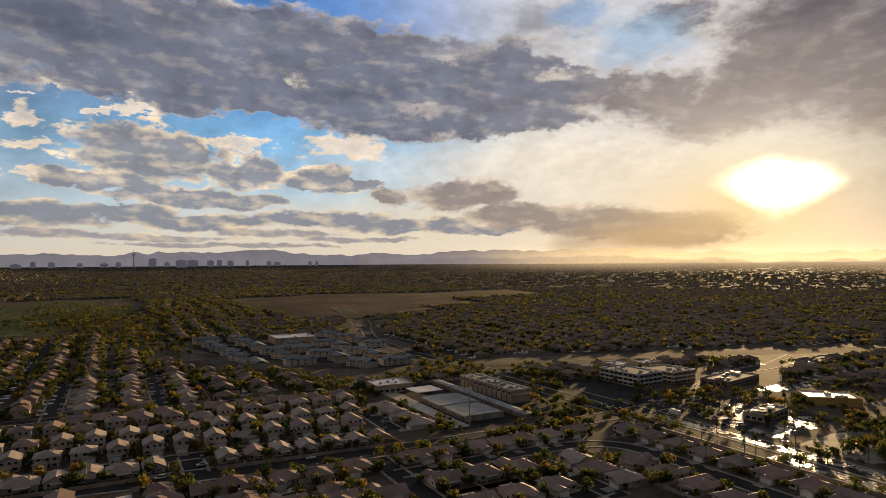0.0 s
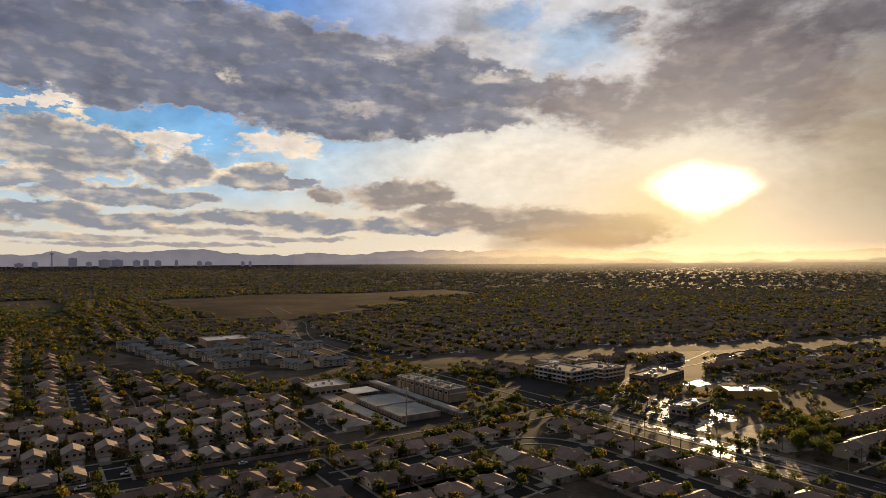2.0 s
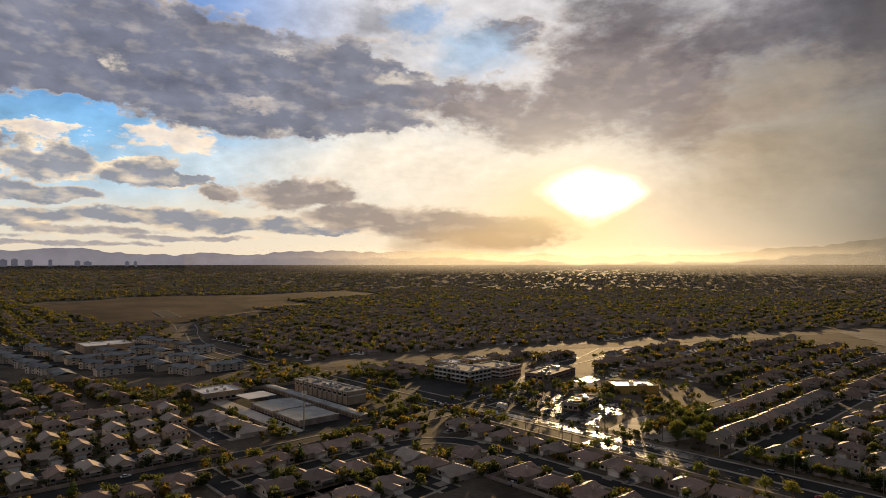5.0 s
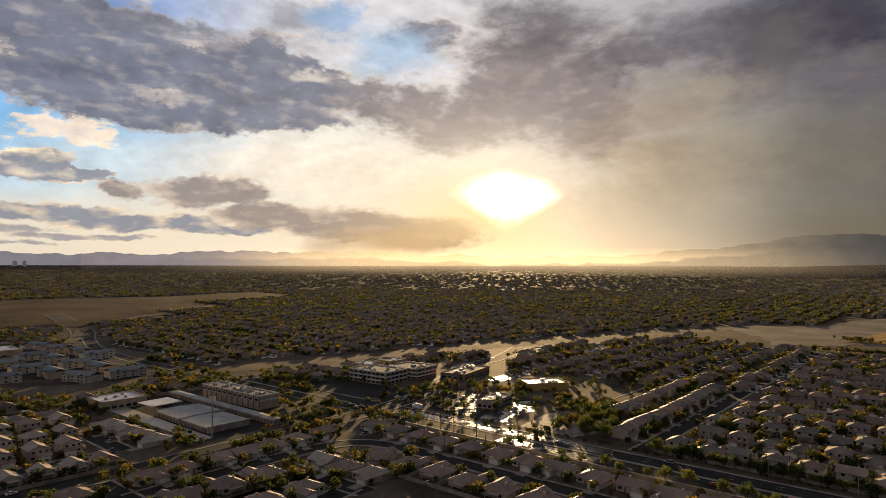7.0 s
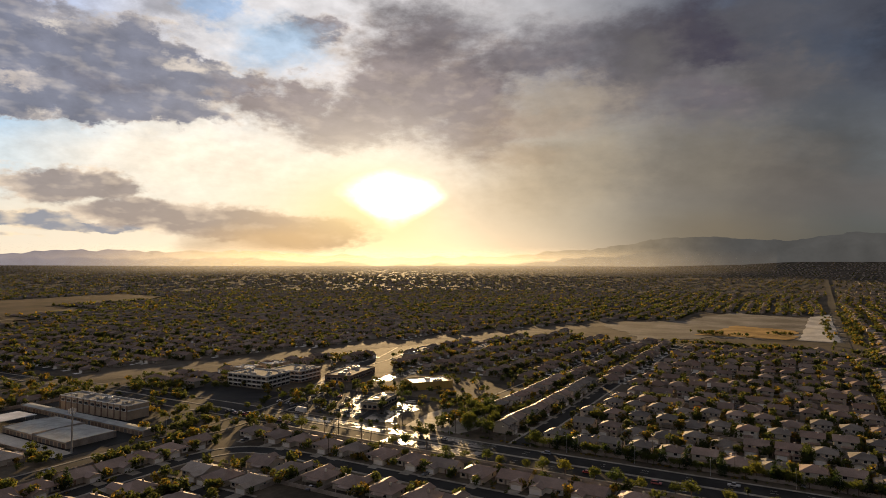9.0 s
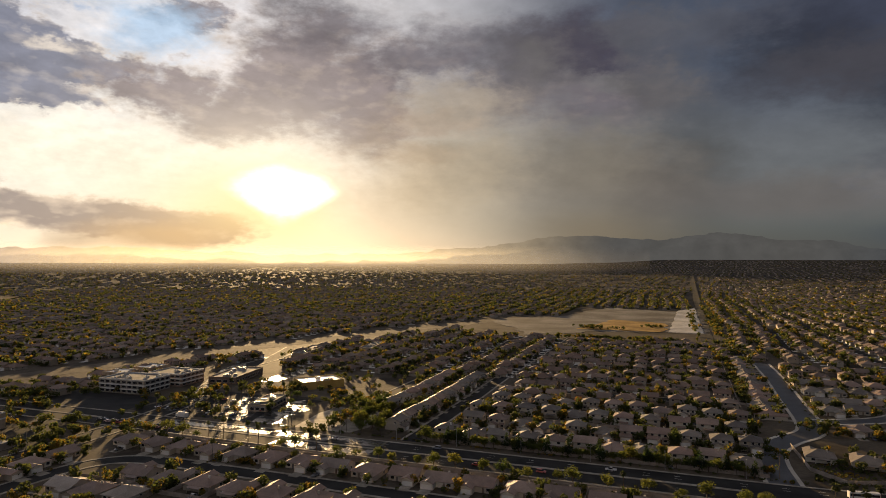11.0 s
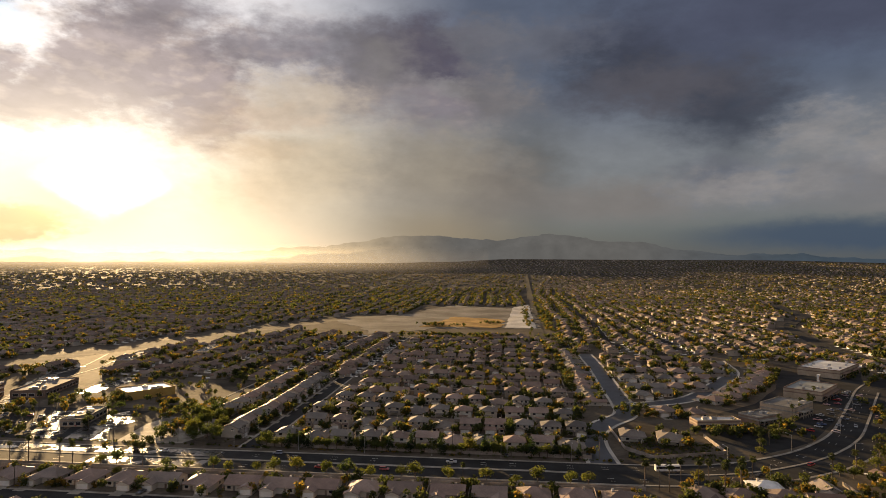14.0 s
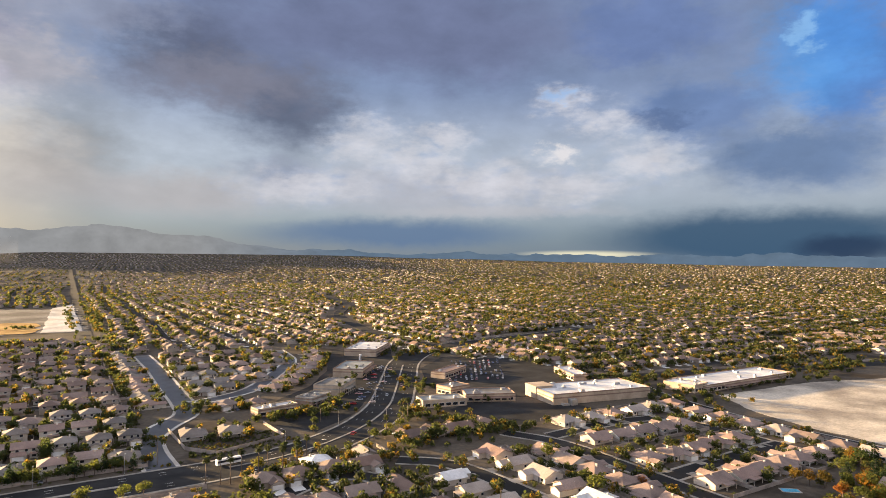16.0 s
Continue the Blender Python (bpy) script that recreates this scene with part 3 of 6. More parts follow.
class Build:
    """Collects faces of one mesh."""

    def __init__(self):
        self.v, self.f, self.m = [], [], []

    def face(self, pts, m=0):
        n = len(self.v)
        self.v += [tuple(p) for p in pts]
        self.f.append(tuple(range(n, n + len(pts))))
        self.m.append(m)

    def solid(self, base, z0, z1, m=0, top=None):
        """A prism on a base outline that runs anticlockwise; z0 and z1 are heights."""
        k, n = len(base), len(self.v)
        self.v += [(x, y, z0) for x, y in base] + [(x, y, z1) for x, y in base]
        for i in range(k):
            j = (i + 1) % k
            self.f.append((n + i, n + j, n + k + j, n + k + i))
            self.m.append(m)
        self.f += [tuple(range(n + k - 1, n - 1, -1)), tuple(range(n + k, n + 2 * k))]
        self.m += [m, m if top is None else top]
        return self

    def box(self, x0, x1, y0, y1, z0, z1, m=0, top=None):
        return self.solid([(x0, y0), (x1, y0), (x1, y1), (x0, y1)], z0, z1, m, top)

    def hip(self, x0, x1, y0, y1, z, rise, m=0, lip=0.18):
        """A hipped roof with a thick eave."""
        self.box(x0, x1, y0, y1, z - lip, z, m)
        w, d = x1 - x0, y1 - y0
        if w >= d:
            a, b = (x0 + d / 2, (y0 + y1) / 2, z + rise), (x1 - d / 2, (y0 + y1) / 2, z + rise)
            p = [(x0, y0, z), (x1, y0, z), (x1, y1, z), (x0, y1, z)]
            for q in ((p[0], p[1], b, a), (p[1], p[2], b), (p[2], p[3], a, b), (p[3], p[0], a)):
                self.face(q, m)
        else:
            a, b = ((x0 + x1) / 2, y0 + w / 2, z + rise), ((x0 + x1) / 2, y1 - w / 2, z + rise)
            p = [(x0, y0, z), (x1, y0, z), (x1, y1, z), (x0, y1, z)]
            for q in ((p[0], p[1], a), (p[1], p[2], b, a), (p[2], p[3], b), (p[3], p[0], a, b)):
                self.face(q, m)
        return self

    def gable(self, x0, x1, y0, y1, z, rise, m=0, lip=0.2, along="y"):
        """Two roof slabs whose ridge runs along x or y."""
        if along == "y":
            xm = (x0 + x1) / 2
            sides = [[(x0, z), (xm, z + rise)], [(xm, z + rise), (x1, z)]]
            for (xa, za), (xb, zb) in sides:
                self.slab([(xa, y0, za), (xb, y0, zb), (xb, y1, zb), (xa, y1, za)], lip, m)
        else:
            ym = (y0 + y1) / 2
            sides = [[(y0, z), (ym, z + rise)], [(ym, z + rise), (y1, z)]]
            for (ya, za), (yb, zb) in sides:
                self.slab([(x0, ya, za), (x1, ya, za), (x1, yb, zb), (x0, yb, zb)], lip, m)
        return self

    def slab(self, quad, lip, m=0):
        n = len(self.v)
        self.v += [tuple(p) for p in quad] + [(x, y, z - lip) for x, y, z in quad]
        self.f += [(n, n + 1, n + 2, n + 3), (n + 7, n + 6, n + 5, n + 4)]
        self.f += [(n + i, n + 4 + i, n + 4 + (i + 1) % 4, n + (i + 1) % 4) for i in range(4)]
        self.m += [m] * 6
        return self

    def peak(self, x0, x1, y, thick, z, rise, m=0):
        """A triangular gable wall that faces along y."""
        n = len(self.v)
        self.v += [(x0, y, z), (x1, y, z), ((x0 + x1) / 2, y, z + rise), (x0, y + thick, z), (x1, y + thick, z), ((x0 + x1) / 2, y + thick, z + rise)]
        self.f += [(n, n + 1, n + 2), (n + 5, n + 4, n + 3), (n, n + 3, n + 4, n + 1), (n + 1, n + 4, n + 5, n + 2), (n + 2, n + 5, n + 3, n)]
        self.m += [m] * 5
        return self

    def tube(self, x, y, z0, z1, r0, r1, k=8, m=0):
        n = len(self.v)
        for z, r in ((z0, r0), (z1, r1)):
            self.v += [(x + r * math.cos(2 * math.pi * i / k), y + r * math.sin(2 * math.pi * i / k), z) for i in range(k)]
        for i in range(k):
            j = (i + 1) % k
            self.f.append((n + i, n + j, n + k + j, n + k + i))
            self.m.append(m)
        self.f += [tuple(range(n + k - 1, n - 1, -1)), tuple(range(n + k, n + 2 * k))]
        self.m += [m, m]
        return self

    def join(self, other, mat, shift=0):
        n = len(self.v)
        self.v += [tuple(mat @ Vector(p)) for p in other.v]
        self.f += [tuple(n + i for i in f) for f in other.f]
        self.m += [i + shift for i in other.m]
        return self

    def mesh(self, name, mats):
        me = bpy.data.meshes.new(name)
        me.from_pydata(self.v, [], self.f)
        for mt in mats:
            me.materials.append(mt)
        if len(mats) > 1:
            me.polygons.foreach_set("material_index", self.m)
        me.update()
        return me


def part(name, bd, mats, parent, label="", at=None):
    """One mesh object under a thing or a part."""
    ob = new(name, bd if isinstance(bd, bpy.types.Mesh) else bd.mesh(name, mats if isinstance(mats, list) else [mats]))
    ob.parent = parent
    if at is not None:
        ob.matrix_basis = at
    return tagged(ob, label)


def thing(name, label, category, group="", kind="", at=None):
    ob = new(name)
    ob.empty_display_size = 0.5
    if at is not None:
        ob.matrix_basis = at
    return tagged(ob, label, category, group, kind)


def setting(name, bd, mats, label, category):
    return tagged(new(name, bd.mesh(name, mats if isinstance(mats, list) else [mats])), label, category, kind="structure")


def smooth_line(pts, step=6.0):
    """A soft curve through the corners of a route."""
    p = [Vector((x, y)) for x, y in pts]
    p = [2 * p[0] - p[1]] + p + [2 * p[-1] - p[-2]]
    out = []
    for i in range(1, len(p) - 2):
        n = max(2, int((p[i + 1] - p[i]).length / step))
        for k in range(n):
            t = k / n
            out.append(0.5 * (2 * p[i] + (p[i + 1] - p[i - 1]) * t + (2 * p[i - 1] - 5 * p[i] + 4 * p[i + 1] - p[i + 2]) * t * t
                              + (3 * p[i] - p[i - 1] - 3 * p[i + 1] + p[i + 2]) * t ** 3))
    return out + [p[-2]]


def ribbon(bd, pts, w0, w1, z0, z1, m=0):
    """A strip from w0 to w1 metres to the right of a route, from height z0 to z1, laid over the land."""
    line = smooth_line(pts)
    rows = []
    for i, q in enumerate(line):
        a, b = line[max(0, i - 1)], line[min(len(line) - 1, i + 1)]
        d = (b - a).normalized()
        side = Vector((d.y, -d.x))
        rows.append((q + side * w0, q + side * w1))
    for (a, b), (c, d) in zip(rows, rows[1:]):
        h = [lay(p.x, p.y) for p in (a, b, c, d)]
        n = len(bd.v)
        bd.v += [(a.x, a.y, h[0] + z1), (b.x, b.y, h[1] + z1), (d.x, d.y, h[3] + z1), (c.x, c.y, h[2] + z1)]
        bd.v += [(a.x, a.y, h[0] + z0), (b.x, b.y, h[1] + z0), (d.x, d.y, h[3] + z0), (c.x, c.y, h[2] + z0)]
        bd.f += [(n + 3, n + 2, n + 1, n), (n, n + 4, n + 7, n + 3), (n + 1, n + 2, n + 6, n + 5)]
        bd.m += [m] * 3
    return bd


# ---- the land ----
RIM = [(-180, -0.15), (-68, -0.2), (-60, -0.15), (-45, 0.0), (-33, 0.2), (-20, 0.42), (0, 0.4), (6, 0.1), (12, -0.05), (60, -0.2), (95, -0.3), (180, -0.15)]


def rim(az):
    """How high the far edge of the valley floor stands, in degrees."""
    for (a, p), (b, q) in zip(RIM, RIM[1:]):
        if a <= az <= b:
            k = (az - a) / (b - a)
            return p + (q - p) * k * k * (3 - 2 * k)
    return -0.15


def land(x, y):
    """The height of the ground: level near by, rising to the foot of the ranges."""
    r = math.hypot(x, y)
    if r < 1200:
        return 0.0
    top = 100 + 4850 * math.tan(radians(rim(math.degrees(math.atan2(-x, y)))))
    s = (r - 1200) / 3650
    return top * s ** 1.7


def lay(x, y):
    """Where thin sheets lie so that they clear the broad facets of the far ground."""
    return land(x, y) + min(1.6, max(0.0, (math.hypot(x, y) - 1180) / 60))


def make_ground():
    bd = Build()
    rings = [0, 150, 300, 500, 800, 1200] + [1200 + 3650 * (i / 26) for i in range(1, 27)]
    k = 240
    bd.v.append((0, 0, 0))
    for r in rings[1:]:
        for i in range(k):
            a = 2 * math.pi * i / k
            bd.v.append((r * math.cos(a), r * math.sin(a), land(r * math.cos(a), r * math.sin(a))))
    for i in range(k):
        bd.f.append((0, 1 + i, 1 + (i + 1) % k))
    for j in range(len(rings) - 2):
        for i in range(k):
            a, b = 1 + j * k + i, 1 + j * k + (i + 1) % k
            bd.f.append((a, a + k, b + k, b))
    bd.m = [0] * len(bd.f)
    ob = setting("ground", bd, YARD, "dry brown desert ground of the valley floor", "ground")
    ob.data.polygons.foreach_set("use_smooth", [True] * len(ob.data.polygons))


make_ground()


def ridge(az):
    """The skyline of the ranges in degrees above level, by heading."""
    n = noise.fractal(Vector((az * 0.16, 3.1, 0)), 0.9, 2.1, 6)
    m = noise.fractal(Vector((az * 0.7, 8.4, 0)), 0.8, 2.1, 4)
    base = 0.75
    for a, w, h in ((80, 5, 0.35), (59, 9, 0.35), (46, 6, 0.35), (9, 5, 1.9), (0, 6, 1.5), (-4.5, 3.5, 1.1), (-12, 5, 1.1), (17, 5, 0.7)):
        base += h * math.exp(-((az - a) / w) ** 2)
    return base * 0.92 + n * 0.3 + m * 0.17


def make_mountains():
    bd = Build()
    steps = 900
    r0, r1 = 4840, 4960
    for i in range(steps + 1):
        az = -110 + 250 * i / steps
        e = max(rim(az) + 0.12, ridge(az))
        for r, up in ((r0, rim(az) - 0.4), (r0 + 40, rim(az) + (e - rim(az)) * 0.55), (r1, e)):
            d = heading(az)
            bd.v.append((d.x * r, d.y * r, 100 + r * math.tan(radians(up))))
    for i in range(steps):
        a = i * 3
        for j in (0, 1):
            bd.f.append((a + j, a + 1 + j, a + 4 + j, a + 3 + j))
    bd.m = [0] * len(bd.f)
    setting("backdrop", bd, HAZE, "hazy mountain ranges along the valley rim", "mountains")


make_mountains()



def haze_sheet(name, r, up):
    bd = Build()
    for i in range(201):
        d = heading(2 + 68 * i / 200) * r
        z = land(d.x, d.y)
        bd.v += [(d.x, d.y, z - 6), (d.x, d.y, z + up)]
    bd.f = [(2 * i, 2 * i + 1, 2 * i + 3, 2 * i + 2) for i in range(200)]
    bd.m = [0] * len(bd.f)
    setting(name, bd, FAR_HAZE, "see-through sheet imitating sunlit haze over the far plain", "mist")


# two curved sheets, added so the far plain pales as if in haze
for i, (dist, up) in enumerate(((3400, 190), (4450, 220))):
    haze_sheet("backdrop_haze_%d" % (i + 1), dist, up)

# ---- streets ----
AVENUE = [(-1500, 470), (-1050, 380), (-880, 324), (-780, 296), (-663, 286), (-569, 290), (-484, 304), (-400, 306), (-300, 308), (-160, 308), (0, 310), (60, 311), (100, 316), (130, 328), (165, 352), (200, 390), (232, 440), (262, 490), (296, 545), (335, 590), (380, 622), (430, 640), (520, 660), (700, 700)]
BOULEVARD = [(-332, -160), (-328, -60), (-322, 0), (-317, 60), (-313, 130), (-312, 190), (-313, 250), (-316, 300), (-322, 345), (-336, 385), (-356, 430), (-384, 500), (-392, 560), (-420, 640)]
WEST = [(40, 860), (45, 1198), (54, 1760), (66, 2500), (76, 3200)]
CURVY = [(47, 326), (46, 358), (49, 384), (60, 408), (76, 432), (80, 465), (81, 531), (83, 618), (82, 716)]
BRANCH = [(82, 462), (102, 470), (134, 492), (172, 552), (204, 614), (215, 690)]
NORTH_ROAD = [(404, 402), (419, 384), (486, 375), (619, 335), (742, 306), (900, 262), (1200, 180)]
WINDING = [(392, 622), (386, 660), (379, 719), (396, 863), (427, 1000), (463, 1110), (560, 1300), (620, 1600)]
STREETS = [[(-139, 328), (-140, 430), (-142, 560), (-141, 700), (-141, 860)], [(5, 676), (5, 862)],
           [(-612, -35), (-470, -35)], [(-600, 31), (-470, 31)], [(-352, -120), (-352, 20), (-350, 90), (-349, 145)], [(-352, 36), (-322, 36)],
           [(-404, 150), (-349, 149)], [(-305, 120), (-235, 120)], [(-276, 120), (-276, 200), (-270, 236), (-248, 250), (-200, 251), (-60, 252), (40, 254)],
           [(-262, 190), (-205, 192)], [(-215, 192), (-200, 100)], [(177, 120), (177, 210), (170, 262), (150, 282)], [(242, 120), (242, 200), (242, 262), (228, 296)],
           [(247, 196), (300, 199), (350, 200)], [(247, 277), (300, 281), (340, 275)], [(345, 200), (343, 270)], [(387, 120), (384, 200), (383, 250), (396, 320), (420, 372)],
           [(80, 262), (112, 276), (130, 262), (140, 220)],
           [(-136, 364), (38, 364)], [(-136, 431), (44, 431)], [(-138, 498), (44, 498)], [(-138, 565), (40, 565)], [(-138, 632), (40, 632)], [(-138, 699), (0, 699)], [(-138, 766), (0, 766)],
           [(-203, 420), (-203, 560), (-208, 800)], [(-476, -60), (-476, 60), (-470, 146)]]


def make_roads():
    for name, route, half, label, mats in (
            ("road_avenue", AVENUE, 14, "wide dark asphalt avenue with a raised median", ASPHALT), ("road_boulevard", BOULEVARD, 8, "dark asphalt boulevard between housing tracts", ASPHALT),
            ("road_west", WEST, 8, "long straight road running to the mountains", ASPHALT), ("road_curvy", CURVY, 6.5, "newly laid grey curving residential street", ASPHALT_NEW),
            ("road_branch", BRANCH, 5.5, "newly laid grey curving residential street", ASPHALT_NEW), ("road_north", NORTH_ROAD, 9, "dark asphalt road behind the stores", ASPHALT), ("road_winding", WINDING, 9, "winding road between far housing tracts", ASPHALT)):
        far = {"road_avenue": 0.04, "road_boulevard": 0.052, "road_curvy": 0.05, "road_branch": 0.062}.get(name, 0.25)
        setting(name, ribbon(Build(), route, -half, half, -0.5, far), mats, label, "road")
    walks = Build()
    for i, route in enumerate(STREETS):
        setting("road_street_%d" % (i + 1), ribbon(Build(), route, -5, 5, -0.5, 0.03 + 0.002 * (i % 7)), ASPHALT, "narrow asphalt residential street between stucco houses", "road")
        for w in (-6.6, 5.0):
            ribbon(walks, route, w, w + 1.6, -0.5, 0.16 + 0.003 * (i % 7))
    fresh = Build()
    for target, route, half, wide in ((walks, AVENUE, 14, 1.6), (walks, BOULEVARD, 8, 1.6), (fresh, CURVY, 6.5, 2.0), (fresh, BRANCH, 5.5, 2.0)):
        for w in (-half - wide, half):
            ribbon(target, route, w, w + wide, -0.5, 0.17)
    setting("pavement_new", fresh, PALE_DRIVE, "new pale concrete pavements along the curving streets", "pavement")
    setting("pavement", walks, CONCRETE, "pale concrete pavements with kerbs along the streets", "pavement")
    middle = Build()
    ribbon(middle, [(-296, 308), (-200, 308), (-160, 308), (0, 310), (28, 310)], -1.1, 1.1, -0.4, 0.18)
    ribbon(middle, [(75, 313), (100, 316), (130, 328), (165, 352), (200, 390), (232, 440), (262, 490), (290, 536)], -0.7, 0.7, -0.4, 0.18)
    ribbon(middle, [(-900, 330), (-780, 296), (-663, 286), (-569, 290), (-484, 304), (-400, 306), (-345, 307)], -1.1, 1.1, -0.4, 0.18)
    setting("road_median", middle, CONCRETE, "raised concrete median with gravel", "median")
    lines = Build()
    for off in (-6.5, -10, 6.5, 10):
        line = smooth_line(AVENUE, 9)
        for a, b in zip(line[::2], line[1::2]):
            if -320 < a.x < 300 and not (-330 < a.x < -295):
                d = (b - a).normalized()
                s = Vector((d.y, -d.x))
                p, q = a + s * off, a + d * 3.2 + s * off
                lines.solid([tuple(p - s * 0.09), tuple(p + s * 0.09), tuple(q + s * 0.09), tuple(q - s * 0.09)][::-1], 0.03, 0.055)
    setting("road_markings", lines, PAINT, "worn white lane dashes on the avenue", "road markings")


make_roads()


def field(name, outline, mats, label, category, z=0.02, rough_edge=4.0, wall=None):
    """A patch of ground with an uneven edge."""
    bd = Build()
    pts = []
    k = len(outline)
    for i in range(k):
        a, b = Vector(outline[i]), Vector(outline[(i + 1) % k])
        n = max(2, int((b - a).length / 9))
        for j in range(n):
            p = a + (b - a) * j / n
            q = noise.noise_vector(Vector((p.x * 0.06, p.y * 0.06, 1.7))) * rough_edge
            pts.append((p.x + q.x, p.y + q.y))
    mid = Vector((sum(p[0] for p in pts) / len(pts), sum(p[1] for p in pts) / len(pts)))
    bd.v = [(mid.x, mid.y, lay(*mid) + z + 0.01)] + [(x, y, lay(x, y) + z) for x, y in pts] + [(x, y, land(x, y) - 0.6) for x, y in pts]
    k = len(pts)
    for i in range(k):
        j = (i + 1) % k
        bd.f += [(0, 1 + i, 1 + j), (1 + i, 1 + k + i, 1 + k + j, 1 + j)]
    bd.m = [0] * len(bd.f)
    return setting(name, bd, mats, label, category)


field("ground_sand_basin", [(-190, 880), (-83, 975), (44, 985), (46, 1420), (-10, 1380), (-130, 1450), (-200, 1200), (-300, 1120), (-300, 1060)], SAND, "pale graded sand basin of a flood channel", "sand", 0.3, 14)
field("ground_pad", [(-8, 985), (40, 988), (42, 1500), (6, 1410)], PAD, "pale levelled building pad", "sand", 0.6, 3)
field("ground_grass", [(-142, 985), (-14, 984), (-12, 1128), (-100, 1170)], DRYGRASS, "golden dry grass beside the sand basin", "grass", 0.7, 8)
wash = Build()
ribbon(wash, [(-905, 33), (-756, 73), (-649, 110), (-579, 148), (-543, 215), (-538, 330), (-510, 460), (-462, 616), (-410, 760), (-378, 860), (-325, 1000), (-290, 1090)], -18, 18, -0.5, 0.06)
setting("ground_wash", wash, WASH, "pale sandy flood channel winding between the tracts", "wash")
field("ground_dirt_lot", [(396, 150), (398, 215), (412, 262), (434, 298), (545, 292), (640, 268), (760, 230), (700, 120), (500, 60)], LOT, "bare graded dirt lot", "dirt", 0.03, 3)
field("ground_sand_lot", [(-218, 332), (-180, 332), (-172, 352), (-184, 384), (-222, 388)], CONCRETE, "bare pale sand lot", "dirt", 0.03, 4)
field("ground_store_yard", [(-330, 408), (-236, 404), (-240, 500), (-335, 520)], WASH, "bare ground round a store", "dirt", 0.025, 4)
field("ground_bare", [(-1300, 126), (-1627, 274), (-1824, 532), (-1706, 845), (-1781, 1179), (-1573, 1165), (-1210, 655), (-1078, 464), (-1064, 351), (-1170, 257)], WASH_DARK, "bare brown desert land", "dirt", 0.3, 20)
setting("road_dirt_track", ribbon(Build(), [(-853, 298), (-1051, 398), (-1165, 526), (-1238, 670), (-1508, 923), (-1644, 1218), (-1751, 1654), (-1692, 2032)], -7, 7, -0.5, 0.5), WASH, "pale dirt track across the desert land", "road")
field("apartment_yard", [(-800, 80), (-880, 130), (-830, 250), (-700, 305), (-556, 304), (-552, 240), (-625, 176), (-700, 108)], ASPHALT, "dark asphalt drives between apartment blocks", "yard", 0.02, 3)
field("ground_golf", [(-1500, 60), (-1150, -40), (-960, -160), (-1400, -300), (-1900, -120)], TURF, "dark green golf course turf", "grass", 0.3, 20)
field("car_park_office", [(-345, 330), (-240, 330), (-238, 400), (-335, 402)], ASPHALT, "asphalt car park with planted strips", "car park", 0.045, 1)
field("car_park_north", [(108, 392), (134, 352), (170, 380), (204, 428), (258, 514), (300, 578), (330, 640), (312, 690), (262, 650), (214, 540), (176, 480), (140, 446)], ASPHALT, "asphalt shopping centre car park", "car park", 0.03, 1)
field("car_park_store", [(250, 396), (300, 366), (392, 362), (424, 420), (410, 520), (350, 562), (296, 512), (262, 446)], ASPHALT, "asphalt car park full of cars", "car park", 0.045, 1)
field("service_yard", [(236, 306), (320, 304), (316, 334), (288, 352), (256, 372), (230, 360)], ASPHALT, "asphalt delivery yard", "car park", 0.03, 1)
field("storage_yard", [(-468, 182), (-330, 182), (-332, 268), (-468, 266)], ASPHALT, "asphalt yard of a self-storage site", "yard", 0.03, 0.5)
field("road_crossing", [(-336, 286), (-292, 286), (-292, 328), (-338, 330)], ASPHALT, "wide asphalt crossing of avenue and boulevard", "road", 0.05, 1)
field("car_park_corner", [(-476, 264), (-400, 268), (-338, 270), (-336, 292), (-480, 290)], ASPHALT, "asphalt car park beside the storage site", "car park", 0.03, 2)
field("car_park_offices", [(-440, 322), (-346, 322), (-346, 366), (-410, 366), (-440, 390)], ASPHALT, "asphalt car park in front of the offices", "car park", 0.03, 2)
field("road_access", [(-466, 182), (-335, 183), (-335, 194), (-466, 195)], PALE_DRIVE, "pale concrete drive along the storage rows", "drive", 0.05, 0.3)
# rain-wet stretches
field("road_wet_avenue", [(-296, 311), (-150, 311.5), (-150, 321.5), (-296, 320.5)], WET, "rain-wet avenue lanes", "wet road", 0.07, 0.4)
field("road_wet_lanes", [(-210, 295.5), (-150, 296), (-150, 305.5), (-210, 305)], WET, "rain-wet avenue lanes", "wet road", 0.07, 0.4)
field("car_park_wet", [(-272, 332), (-252, 331), (-276, 392), (-300, 392)], WET, "rain-wet car park aisle", "wet paving", 0.07, 1.5)
field("car_park_wet_side", [(-248, 331), (-222, 330), (-236, 352), (-232, 372), (-252, 398), (-262, 380)], WET, "rain-wet car park aisle", "wet paving", 0.07, 2.0)
field("road_wet_boulevard", [(-330, 340), (-314, 335), (-330, 388), (-352, 430), (-366, 428), (-344, 384)], WET, "rain-wet boulevard", "wet road", 0.07, 1.5)
field("car_park_wet_back", [(-368, 430), (-356, 428), (-386, 500), (-404, 545), (-412, 545), (-396, 486)], WET, "rain-wet car park behind the offices", "wet paving", 0.07, 3.0)
field("car_park_wet_lane", [(-328, 440), (-312, 450), (-312, 516), (-330, 510)], WET, "rain-wet service lane", "wet paving", 0.07, 1.5)

# ---- houses ----
rng = random.Random(7)


